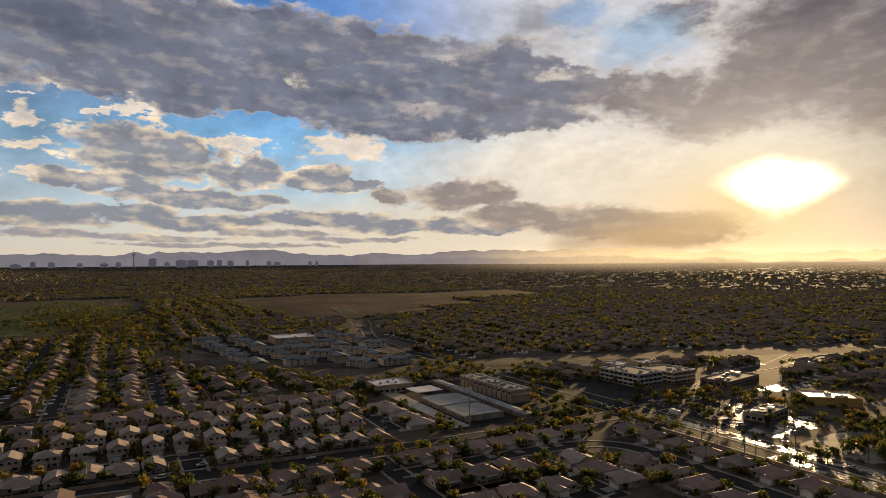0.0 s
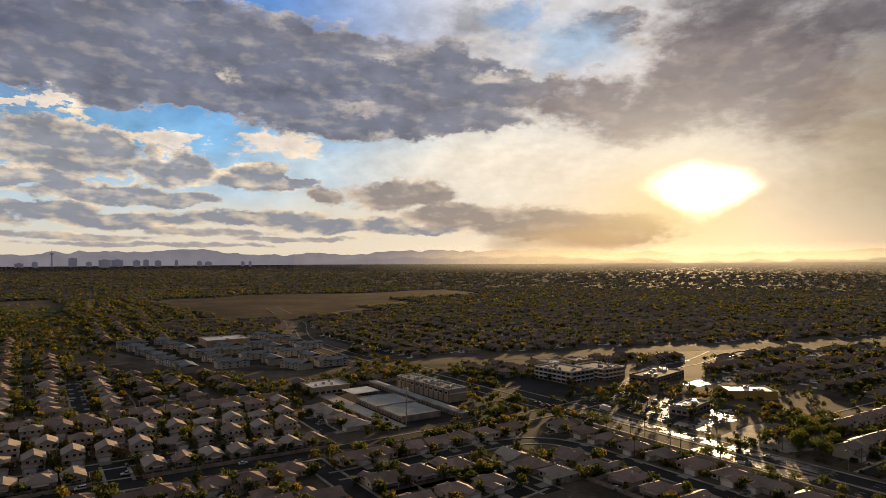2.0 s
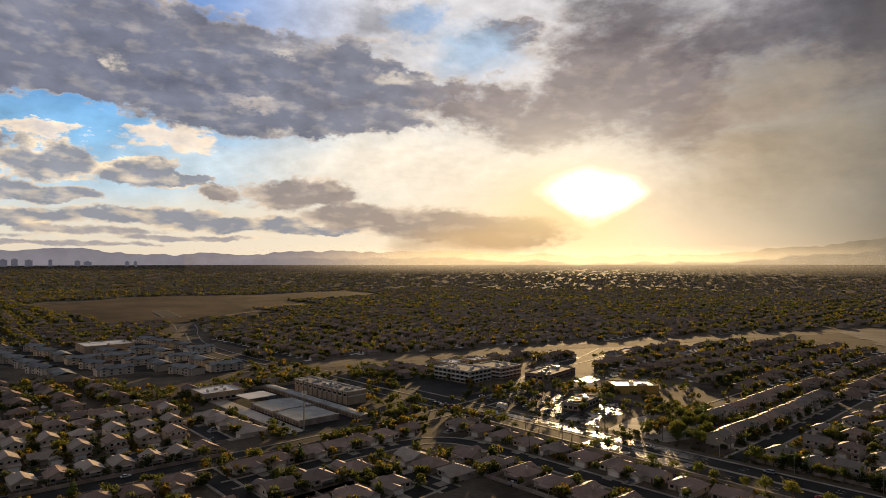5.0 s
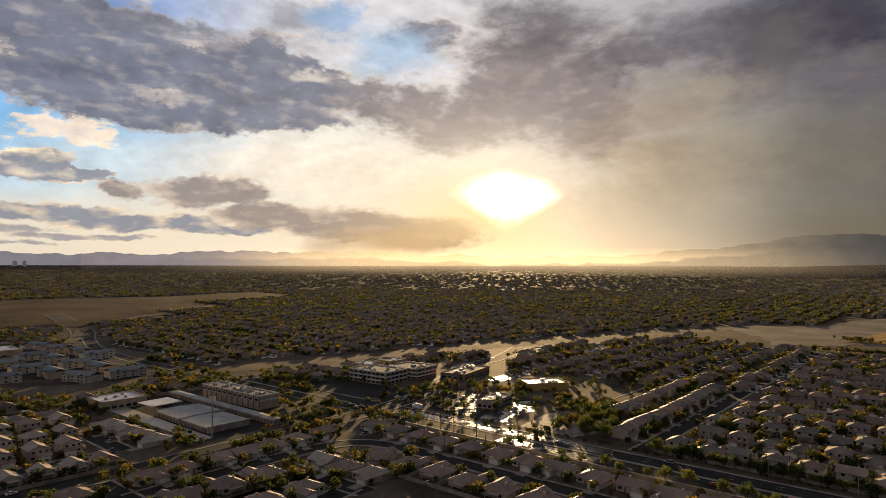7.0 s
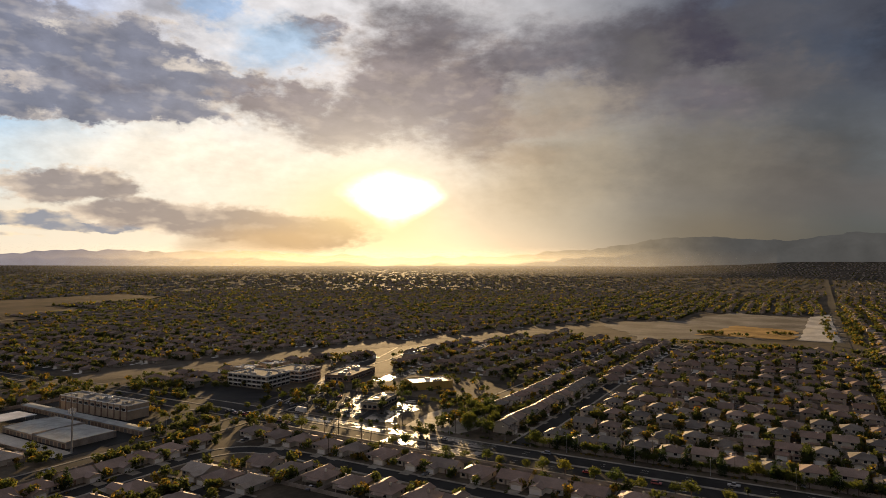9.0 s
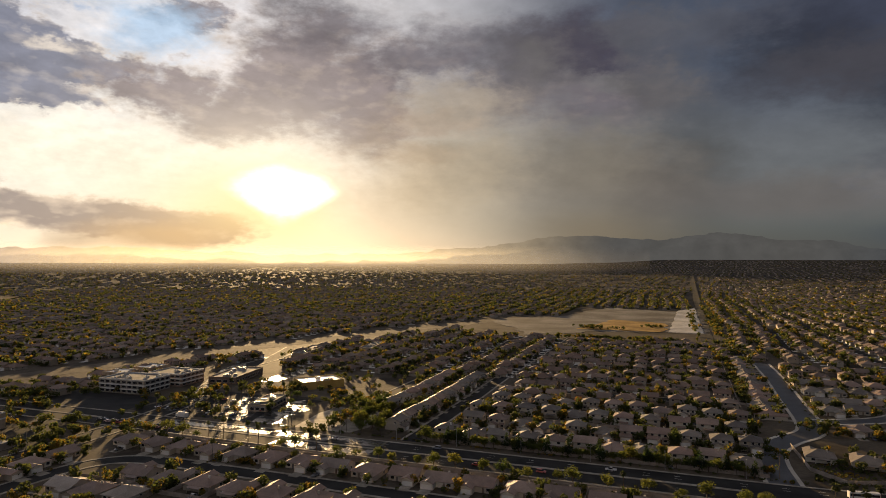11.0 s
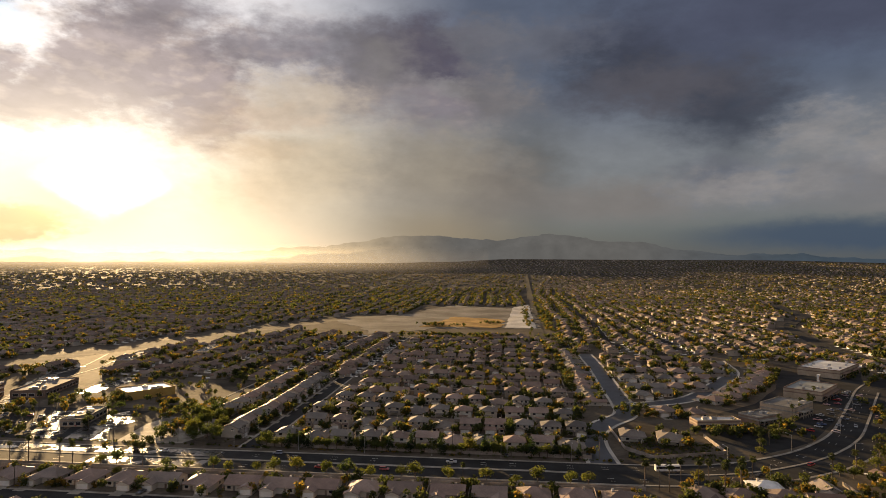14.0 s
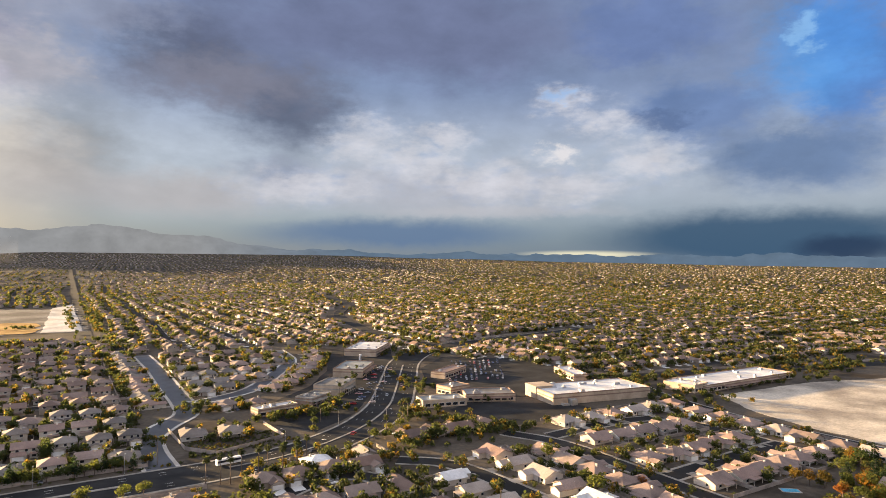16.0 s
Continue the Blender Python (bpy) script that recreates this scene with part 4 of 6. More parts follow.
def window(bd, x, y, z, w, h, facing):
    """A white-framed dark window, a little proud of its wall. facing: s, n, e, w."""
    t = 0.07
    if facing in "sn":
        s = -1 if facing == "s" else 1
        a, b = sorted((y, y + s * t))
        bd.box(x - w / 2 - 0.1, x + w / 2 + 0.1, a, b, z - 0.1, z + h + 0.1, 0)
        a, b = sorted((y, y + s * (t + 0.03)))
        bd.box(x - w / 2, x + w / 2, a, b, z, z + h, 1)
    else:
        s = -1 if facing == "w" else 1
        a, b = sorted((x, x + s * t))
        bd.box(a, b, y - w / 2 - 0.1, y + w / 2 + 0.1, z - 0.1, z + h + 0.1, 0)
        a, b = sorted((x, x + s * (t + 0.03)))
        bd.box(a, b, y - w / 2, y + w / 2, z, z + h, 1)
    return bd


def house_plan(w, d, floors, style, flip):
    """The pieces of a tract house, its front to -y: lists of (name, Build, material slots)."""
    f = -1 if flip else 1
    h = 2.8 if floors == 1 else 5.3
    wall, roof = Build(), Build()
    out = [("wall", wall, "wall"), ("roof", roof, "roof")]
    x0, x1, y0, y1 = -w / 2, w / 2, -d / 2, d / 2
    wall.box(x0, x1, y0, y1, -0.3, h)
    o = 0.6
    rise = 0.24 * min(w, d)
    if style == "gable":
        roof.gable(x0 - o, x1 + o, y0 - o, y1 + o, h - 0.05, rise + 0.3, along="y")
        wall.peak(x0, x1, y0, 0.2, h, rise * w / (w + 2 * o), 0)
        wall.peak(x0, x1, y1 - 0.2, 0.2, h, rise * w / (w + 2 * o), 0)
    elif style == "cross":
        roof.gable(x0 - o, x1 + o, y0 - o, y1 + o, h - 0.05, rise, along="x")
        n = len(wall.v)
        for xx in (x0, x1 - 0.2):
            wall.v += [(xx, y0, h), (xx, y1, h), (xx, 0, h + rise * d / (d + 2 * o)), (xx + 0.2, y0, h), (xx + 0.2, y1, h), (xx + 0.2, 0, h + rise * d / (d + 2 * o))]
        for n in (len(wall.v) - 12, len(wall.v) - 6):
            wall.f += [(n, n + 2, n + 1), (n + 3, n + 4, n + 5), (n, n + 3, n + 5, n + 2), (n + 2, n + 5, n + 4, n + 1)]
            wall.m += [0] * 4
    else:
        roof.hip(x0 - o, x1 + o, y0 - o, y1 + o, h, rise)
    # the garage wing in front, with its own roof
    gw, gd = 6.0, 4.2 if floors == 1 else 3.2
    gx = f * (w / 2 - gw / 2)
    wall.box(gx - gw / 2 + 0.02, gx + gw / 2 - 0.02, y0 - gd, y0 + 0.2, -0.3, 2.8)
    if floors == 1 or style == "hip":
        roof.gable(gx - gw / 2 - 0.4, gx + gw / 2 + 0.4, y0 - gd - 0.45, y0 + (3.2 if floors == 1 else 0.3), 2.82, 1.35, along="y")
        wall.peak(gx - gw / 2 + 0.02, gx + gw / 2 - 0.02, y0 - gd, 0.2, 2.8, 1.15)
    else:
        roof.slab([(gx - gw / 2 - 0.4, y0 - gd - 0.4, 2.75), (gx + gw / 2 + 0.4, y0 - gd - 0.4, 2.75), (gx + gw / 2 + 0.4, y0 - 0.02, 3.9), (gx - gw / 2 - 0.4, y0 - 0.02, 3.9)], 0.2)
    door = Build().box(gx - 2.4, gx + 2.4, y0 - gd - 0.06, y0 - gd + 0.05, 0, 2.15)
    for k in range(1, 4):
        door.box(gx - 2.4, gx + 2.4, y0 - gd - 0.085, y0 - gd - 0.05, k * 0.53 - 0.02, k * 0.53 + 0.02)
    out.append(("garage_door", door, "trim"))
    out.append(("driveway", Build().box(gx - 2.6, gx + 2.6, y0 - gd - 6.2, y0 - gd - 0.1, -0.3, 0.07), "drive"))
    px = -f * (w / 2 - 2.0)
    out.append(("front_door", Build().box(px + f * 2.2 - 0.5, px + f * 2.2 + 0.5, y0 - 0.07, y0 + 0.05, 0, 2.1), "door"))
    out.append(("window", window(Build(), px - f * 0.1, y0, 0.9, 1.7, 1.3, "s"), "window"))
    if floors == 2:
        for xx in (-w * 0.28, w * 0.05, w * 0.32):
            out.append(("window", window(Build(), xx, y0, 3.7, 1.3, 1.25, "s"), "window"))
        # a little roof over the entry
        roof.slab([(px - 1.8, y0 - 1.6, 2.6), (px + 1.8, y0 - 1.6, 2.6), (px + 1.8, y0 - 0.02, 3.3), (px - 1.8, y0 - 0.02, 3.3)], 0.18)
        wall.box(px - 1.7, px - 1.4, y0 - 1.5, y0 - 1.2, 0, 2.45)
        wall.box(px + 1.4, px + 1.7, y0 - 1.5, y0 - 1.2, 0, 2.45)
    z = 0.95 if floors == 1 else 3.7
    out.append(("window", window(Build(), x0, -d * 0.18, z, 1.2, 1.15, "w"), "window"))
    out.append(("window", window(Build(), x1, d * 0.12, z, 1.2, 1.15, "e"), "window"))
    for xx in (-w * 0.25, w * 0.25):
        out.append(("window", window(Build(), xx, y1, z, 1.7, 1.2, "n"), "window"))
    # patio cover behind
    roof.slab([(-w * 0.3, y1 - 0.1, 2.75), (w * 0.2, y1 - 0.1, 2.75), (w * 0.2, y1 + 3, 2.45), (-w * 0.3, y1 + 3, 2.45)], 0.15)
    for xx in (-w * 0.29, w * 0.19):
        wall.box(xx - 0.12, xx + 0.12, y1 + 2.6, y1 + 2.85, 0, 2.35)
    if style != "gable":
        cx = -f * w * 0.38
        out.append(("chimney", Build().box(cx * 0.6 - 0.4, cx * 0.6 + 0.4, d * 0.06, d * 0.06 + 0.6, h + 0.2, h + rise + 0.25), "wall"))
    else:
        out.append(("roof_vent", Build().tube(w * 0.2, d * 0.1, h + rise * 0.4, h + rise * 0.62 + 0.25, 0.15, 0.15), "trim"))
    return out


SLOTS = {"trim": [TRIM], "door": [DOORWOOD], "drive": [CONCRETE], "window": [TRIM, GLASS], "wall": [STUCCO]}
PLANS, MODELS = {}, {}
for key, (w, d, floors, style) in {"low": (13.5, 12, 1, "hip"), "low_cross": (14, 11, 1, "cross"), "tall": (11, 10.5, 2, "hip"), "tall_gable": (9.5, 12, 2, "gable"),
                                   "tall_cross": (11.5, 10, 2, "cross"), "cottage": (9.5, 11, 1, "gable")}.items():
    for flip in (0, 1):
        PLANS[key, flip] = house_plan(w, d, floors, style, flip)
WORDS = {"low": "single-storey stucco house, hipped roof", "low_cross": "single-storey stucco house, long gabled roof", "tall": "two-storey stucco house, hipped roof",
         "tall_gable": "two-storey stucco house, front gable roof", "tall_cross": "two-storey stucco house, side gabled roof", "cottage": "small single-storey stucco house, gable roof"}
ROOFS = {"tan": (TILE, "in red-brown tile"), "pale": (TILE_PALE, "in pale weathered tile"), "grey": (TILE_GREY, "in grey-brown tile"), "white": (ROOFWHITE, "in white-coated shingle")}
HOUSES = []           # (x, y) of every house that is a thing of its own


def house(key, flip, tone, m, group):
    """A house of that model; the first of each is built, the rest are copies that share its meshes."""
    if (key, flip, tone) not in MODELS:
        ob = thing("house", WORDS[key] + " " + ROOFS[tone][1], "house", group, at=m)
        for name, bd, slot in PLANS[key, flip]:
            part(name, bd, [ROOFS[tone][0]] if slot == "roof" else SLOTS[slot], ob)
        MODELS[key, flip, tone] = ob
    else:
        ob = copy_thing(MODELS[key, flip, tone], m)
        ob["group"] = group
    HOUSES.append((m.translation.x, m.translation.y))
    return ob


FACE = {"s": 0, "e": 90, "n": 180, "w": 270}
WALLS = Build()


def garden_wall(a, b, h=1.8):
    """A run of block wall between two corners."""
    a, b = Vector(a), Vector(b)
    if (b - a).length < 0.5:
        return
    d = (b - a).normalized() * 0.1
    s = Vector((d.y, -d.x))
    WALLS.solid([tuple(a - s), tuple(b - s), tuple(b + s), tuple(a + s)][::-1], -0.3, h)


def row(group, start, end, pitch, face, kinds, tones, jitter=1.2):
    """Houses along a line, with block walls behind and between them."""
    a, b = Vector(start), Vector(end)
    n = int(round((b - a).length / pitch)) + 1
    back = {"s": Vector((0, 1)), "n": Vector((0, -1)), "e": Vector((-1, 0)), "w": Vector((1, 0))}[face]
    for i in range(n):
        p = a + (b - a) * (i / max(1, n - 1))
        along = (b - a).normalized()
        p = p + along * rng.uniform(-0.4, 0.4) * jitter + back * rng.uniform(-1, 1) * jitter
        key = rng.choice(kinds)
        house(key, rng.randrange(2), rng.choice(tones), pose(p.x, p.y, 0, 0, 0, FACE[face] + rng.uniform(-1.5, 1.5)), group)
        c = a + (b - a) * ((i + 0.5) / max(1, n - 1))
        garden_wall(c - back * 2, c + back * 14)
    garden_wall(a + back * 14 - along * pitch / 2, b + back * 14 + along * pitch / 2)


ONE, TWO, MIXED = ["low", "low_cross", "low"], ["tall", "tall", "tall_cross", "tall"], ["tall_gable", "tall_gable", "tall", "low_cross"]
SOUTH = "houses south of the avenue"
row(SOUTH, (-280, 270), (46, 273), 18.2, "s", ONE, ["tan"])
row(SOUTH, (-232, 229), (-50, 230), 18.2, "n", ONE, ["tan"])
row(SOUTH, (-250, 205), (-218, 206), 17, "s", ONE, ["tan", "pale"])
row(SOUTH, (-292, 136), (-292, 236), 17.5, "e", ONE, ["tan"])
row(SOUTH, (-290, 20), (-290, 104), 16.5, "e", ONE, ["tan"])
row(SOUTH, (-254, 134), (-254, 174), 16, "w", ONE, ["tan"])
row(SOUTH, (-226, 134), (-226, 174), 16, "e", ONE, ["tan"])
row(SOUTH, (-262, 44), (-250, 104), 18, "w", ONE, ["tan"])
LEFT = "houses beside the boulevard"
row(LEFT, (-337, -62), (-337, 18), 13.5, "w", ["cottage", "low"], ["pale"], 0.8)
row(LEFT, (-336, 52), (-334, 134), 13.5, "w", ["cottage"], ["pale", "pale", "tan"], 0.8)
row(LEFT, (-371, -60), (-369, 130), 16, "e", MIXED, ["pale", "pale", "pale", "tan"])
row(LEFT, (-398, -56), (-396, 138), 16, "e", ["tall_gable", "tall_gable", "tall"], ["pale", "pale", "tan"])
row(LEFT, (-432, -62), (-430, 146), 16.5, "e", ["tall_gable", "tall", "low"], ["pale", "tan"])
row(LEFT, (-402, 166), (-350, 167), 17.5, "s", ["low", "low_cross"], ["pale"], 1.0)
row(LEFT, (-456, -20), (-454, 146), 17, "w", ONE, ["tan"])
for yy, side in ((-16, "s"), (13, "n"), (49, "s")):
    row("houses on the dead-end streets", (-600, yy), (-492, yy), 17.5, side, ONE, ["tan", "tan", "pale"])
NORTH = "houses behind the avenue hedge"
for i in range(4):
    row(NORTH, (-124 + 6 * (i % 2), 347 + 33.5 * i), (34 + 5 * (i % 2), 347 + 33.5 * i), 15.3, "n" if i % 2 == 0 else "s", TWO + ["low"], ["grey", "tan", "grey"], 2.2)
SIDE = "houses beside the long cross street"
row(SIDE, (-158, 352), (-158, 520), 16.8, "e", TWO, ["grey", "tan"])
row(SIDE, (-183, 400), (-184, 520), 17.2, "w", TWO, ["grey", "tan"])
CURVE = "new houses along the curving street"
row(CURVE, (57, 464), (59, 715), 13.6, "e", ONE, ["tan", "grey"])
row(CURVE, (98, 490), (116, 502), 19, "s", ONE, ["grey"])
row(CURVE, (100, 520), (150, 532), 17.5, "n", ONE, ["grey", "tan"])
row(CURVE, (100, 562), (165, 570), 16.5, "s", ONE, ["grey", "tan"])
row(CURVE, (100, 600), (188, 606), 16.5, "n", ONE, ["tan", "grey"])
for x, y, turn in ((103, 440, 10), (121, 436, 10), (148, 480, 215), (164, 496, 215), (176, 514, 220), (188, 532, 225), (199, 550, 230), (210, 568, 232), (220, 586, 235), (229, 604, 240), (236, 624, 245), (240, 644, 250), (70, 374, 175), (90, 370, 172)):
    house("low", (x + y) % 2, "grey" if y < 400 else "tan", pose(x, y, 0, 0, 0, turn), CURVE)
EAST = "houses beside the dirt lot"
row(EAST, (274, 292), (372, 292), 19.5, "s", ONE, ["tan", "pale"])
row(EAST, (262, 255), (330, 253), 17, "n", ["low_cross", "low"], ["tan"])
row(EAST, (258, 216), (330, 217), 18, "s", ["low_cross", "low"], ["tan"])
row(EAST, (258, 178), (340, 178), 18, "n", ["low_cross", "low"], ["tan"])
row(EAST, (220, 168), (222, 250), 16, "e", ONE, ["tan"])
row(EAST, (366, 160), (367, 268), 17.5, "w", ONE, ["tan", "pale"])
row(EAST, (196, 170), (196, 262), 17, "w", ["low_cross", "cottage"], ["pale", "white", "pale", "tan"])
row(EAST, (156, 190), (156, 242), 17, "e", ["cottage", "low"], ["pale", "white", "pale"])
row(EAST, (112, 294), (138, 294), 18, "s", ["cottage", "low"], ["white", "pale"])
row(EAST, (66, 250), (84, 244), 18, "s", ONE, ["tan"])
for a, b in (((-136, 336), (38, 337)), ((-290, 287), (60, 289)), ((-262, 288), (-262, 258)), ((60, 396), (62, 352)), ((62, 352), (74, 336)), ((74, 336), (114, 350)), ((114, 350), (112, 384)), ((420, 660), (560, 690)), ((430, 396), (490, 389)), ((490, 389), (622, 349)), ((622, 349), (745, 320)), ((745, 320), (903, 276)), ((903, 276), (1203, 194))):
    garden_wall(a, b, 2.0)
setting("garden_walls", WALLS, BLOCKWALL, "tan concrete block walls between the yards", "wall")


# ---- the tracts farther off ----
KEEP = [(-320, 66, 255, 346), (-300, 52, 100, 346), (-610, -320, -80, 170), (-148, 100, 330, 545), (-148, 46, 500, 862), (-190, -140, 340, 530), (40, 255, 340, 725), (140, 420, 130, 312), (-470, -325, 175, 300), (-430, -170, 318, 520),
        (230, 410, 300, 540), (200, 350, 360, 690), (388, 800, 60, 350), (-200, 50, 870, 1460), (-310, -100, 860, 1200), (-1800, -1100, 280, 600), (-1800, -1260, 600, 800), (-1760, -1480, 800, 1150), (-1900, -960, -300, 60), (-850, -540, 60, 285), (120, 300, 380, 640)]
ROUTES = [(smooth_line(r, 25), w) for r, w in ((AVENUE, 26), (BOULEVARD, 20), (WEST, 18), (WINDING, 22), (NORTH_ROAD, 24))] + [(smooth_line([(-905, 33), (-756, 73), (-649, 110), (-579, 148), (-543, 215), (-538, 330), (-510, 460), (-462, 616), (-378, 860), (-290, 1090)], 25), 36)]


def free(x, y):
    """True where a tract may stand: not on a road, a field or among the houses built one by one."""
    for x0, x1, y0, y1 in KEEP:
        if x0 < x < x1 and y0 < y < y1:
            return False
    for line, w in ROUTES:
        for q in line:
            if abs(q.x - x) < w and abs(q.y - y) < w:
                return False
    return True


def in_view(x, y, pad=4):
    az = math.degrees(math.atan2(-x, y))
    return -67 - pad < az < 98 + pad


FAR_SLOTS = {"wall": 0, "roof": 1, "trim": 2, "window": 2, "door": 2, "drive": 2}


def tract_spots():
    """Lots along parallel streets; each quarter has its own direction."""
    r2 = random.Random(11)
    lots, lanes = [], []
    size = 330
    for bx in range(-15, 16):
        for by in range(-3, 16):
            cx, cy = bx * size, by * size
            r = math.hypot(cx, cy)
            if r > 5000 or not in_view(cx, cy, 12 if r > 900 else 60):
                continue
            turn = r2.random() < 0.5
            if math.hypot(cx - 150, cy - 900) < 420:
                turn = True
            tilt = r2.uniform(-0.12, 0.12) if r > 900 else 0
            for k in range(5):
                v = -size / 2 + 33 + k * 66
                for side in (-1, 1):
                    u = -size / 2 + 12
                    while u < size / 2 - 8:
                        a, b = u, v + side * 18 + r2.uniform(-1.5, 1.5)
                        a, b = a + tilt * b, b - tilt * a
                        if turn:
                            a, b = b, a
                        face = (0 if side > 0 else 180) if not turn else (90 if side < 0 else 270)
                        if turn:
                            face = 270 if side > 0 else 90
                        lots.append((cx + a, cy + b, face + math.degrees(-tilt if not turn else tilt)))
                        u += r2.uniform(15.0, 18.0)
                p, q = (-size / 2, v), (size / 2, v)
                p, q = ((p[0] + tilt * p[1], p[1] - tilt * p[0]), (q[0] + tilt * q[1], q[1] - tilt * q[0]))
                if turn:
                    p, q = p[::-1], q[::-1]
                lanes.append(((cx + p[0], cy + p[1]), (cx + q[0], cy + q[1])))
    return lots, lanes


LOTS, LANES = tract_spots()
rl = random.Random(8)
LOTS = [l for l in LOTS if in_view(l[0], l[1]) and math.hypot(l[0], l[1]) < 4780 and free(l[0], l[1])]
LOTS = [l for l in LOTS if math.hypot(l[0], l[1]) < 2200 or rl.random() < 0.38]
for (ax, ay), (bx, by), pitch, face in [((-124 + 5 * (i % 3), 347 + 33.5 * i), (36 - 4 * (i % 2), 347 + 33.5 * i), 15.6, "n" if i % 2 == 0 else "s") for i in range(4, 15)] + [((100, 640), (198, 640), 16.5, "s"), ((100, 682), (198, 680), 16.5, "n"),
                                        ((-600, -53), (-492, -53), 17.5, "n"), ((-600, 76), (-492, 76), 17.5, "n"), ((-600, 104), (-492, 104), 17.5, "s"), ((-590, 134), (-492, 134), 17.5, "n"),
                                        ((-640, -16), (-625, 60), 18, "e"), ((360, 600), (350, 720), 17, "w"), ((412, 660), (420, 860), 17, "e")]:
    n = int(math.hypot(bx - ax, by - ay) / pitch)
    for i in range(n + 1):
        LOTS.append((ax + (bx - ax) * i / n + rl.uniform(-1.5, 1.5), ay + (by - ay) * i / n + rl.uniform(-2, 2), FACE[face]))


def far_tracts():
    """Beyond the houses built singly: walls, roofs, garage doors and windows of whole tracts, joined."""
    r3 = random.Random(5)
    flat = {}
    for k, plan in PLANS.items():
        bd = Build()
        for name, piece, slot in plan:
            bd.join(piece, Matrix(), 0)
            for i in range(len(piece.m)):
                bd.m[len(bd.m) - len(piece.m) + i] = 3 if slot == "window" and piece.m[i] == 1 else FAR_SLOTS[slot]
        flat[k] = (np.array(bd.v), bd.f, bd.m)
    keys = ["low", "low_cross", "tall", "tall_cross", "low"]
    V, F, M, n = [], [], [], 0
    sv, sf, sm, sn = [], [], [], 0
    for x, y, face in LOTS:
        r = math.hypot(x, y)
        z = land(x, y)
        a = radians(face + r3.uniform(-2, 2))
        c, s = math.cos(a), math.sin(a)
        if r < 1050:
            v, f, m = flat[r3.choice(keys), r3.randrange(2)]
            V.append(np.stack([v[:, 0] * c - v[:, 1] * s + x, v[:, 0] * s + v[:, 1] * c + y, v[:, 2] + z], 1))
            F += [tuple(n + i for i in q) for q in f]
            M += m
            n += len(v)
        else:
            far = max(0.5, 1 - z / 100) ** 0.7
            w, d, h = r3.uniform(5.5, 8) * far, r3.uniform(5, 6.5) * far, r3.choice((2.9, 2.9, 5.4)) * far
            rise, o = 2.2 * far, 0.5 * far
            k = max(0.2, w - d)
            loc = [(-w, -d, -4), (w, -d, -4), (w, d, -4), (-w, d, -4), (-w, -d, h), (w, -d, h), (w, d, h), (-w, d, h),
                   (-w - o, -d - o, h), (w + o, -d - o, h), (w + o, d + o, h), (-w - o, d + o, h), (-k, 0, h + rise), (k, 0, h + rise)]
            sv += [(p * c - q * s + x, p * s + q * c + y, t + z) for p, q, t in loc]
            sf += [tuple(sn + i for i in q) for q in ((0, 1, 5, 4), (1, 2, 6, 5), (2, 3, 7, 6), (3, 0, 4, 7), (8, 9, 13, 12), (9, 10, 13), (10, 11, 12, 13), (11, 8, 12))]
            sm += [0] * 4 + [1] * 4
            sn += 14
    for name, v, f, m in (("tract_houses", np.concatenate(V).tolist(), F, M), ("distant_houses", sv, sf, sm)):
        me = bpy.data.meshes.new(name)
        me.from_pydata(v, [], f)
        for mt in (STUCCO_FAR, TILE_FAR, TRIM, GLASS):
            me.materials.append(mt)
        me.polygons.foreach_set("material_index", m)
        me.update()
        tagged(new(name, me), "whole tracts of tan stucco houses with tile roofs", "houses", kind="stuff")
    lanes = Build()
    for a, b in LANES:
        d = Vector(b) - Vector(a)
        k = 6
        for i in range(k):
            p, q = Vector(a) + d * i / k, Vector(a) + d * (i + 1) / k
            mid = (p + q) / 2
            if math.hypot(*mid) < 3300 and in_view(*mid) and free(*p) and free(*q) and free(*mid):
                s = d.normalized() * 5
                s = Vector((s.y, -s.x))
                lanes.face([(w.x, w.y, lay(w.x, w.y) + 0.1) for w in (p - s, q - s, q + s, p + s)][::-1])
    setting("road_far_tracts", lanes, ASPHALT, "narrow streets of the far tracts", "road")


far_tracts()

# ---- trees ----


def leaf_cloud(r, lobes, count, size, squash=1.0):
    """Many small leaf triangles scattered through overlapping lobes (x, y, z, radius)."""
    v, f = [], []
    total = sum(l[3] ** 2 for l in lobes)
    for lx, ly, lz, lr in lobes:
        for _ in range(int(count * lr * lr / total)):
            d = Vector((r.gauss(0, 1), r.gauss(0, 1), r.gauss(0, 1))).normalized()
            p = Vector((lx, ly, lz)) + d * lr * (0.55 + 0.5 * r.random() ** 0.6)
            p.z = lz + (p.z - lz) * squash
            a = Vector((r.gauss(0, 1), r.gauss(0, 1), r.gauss(0, 0.6))).normalized() * size * r.uniform(0.6, 1.3)
            b = a.cross(d + Vector((r.uniform(-.5, .5), r.uniform(-.5, .5), 0.2))).normalized() * size * r.uniform(0.5, 1.0)
            n = len(v)
            v += [tuple(p - a), tuple(p + b), tuple(p + a), tuple(p - b * 0.8)]
            f.append((n, n + 1, n + 2, n + 3))
    bd = Build()
    bd.v, bd.f, bd.m = v, f, [0] * len(f)
    return bd


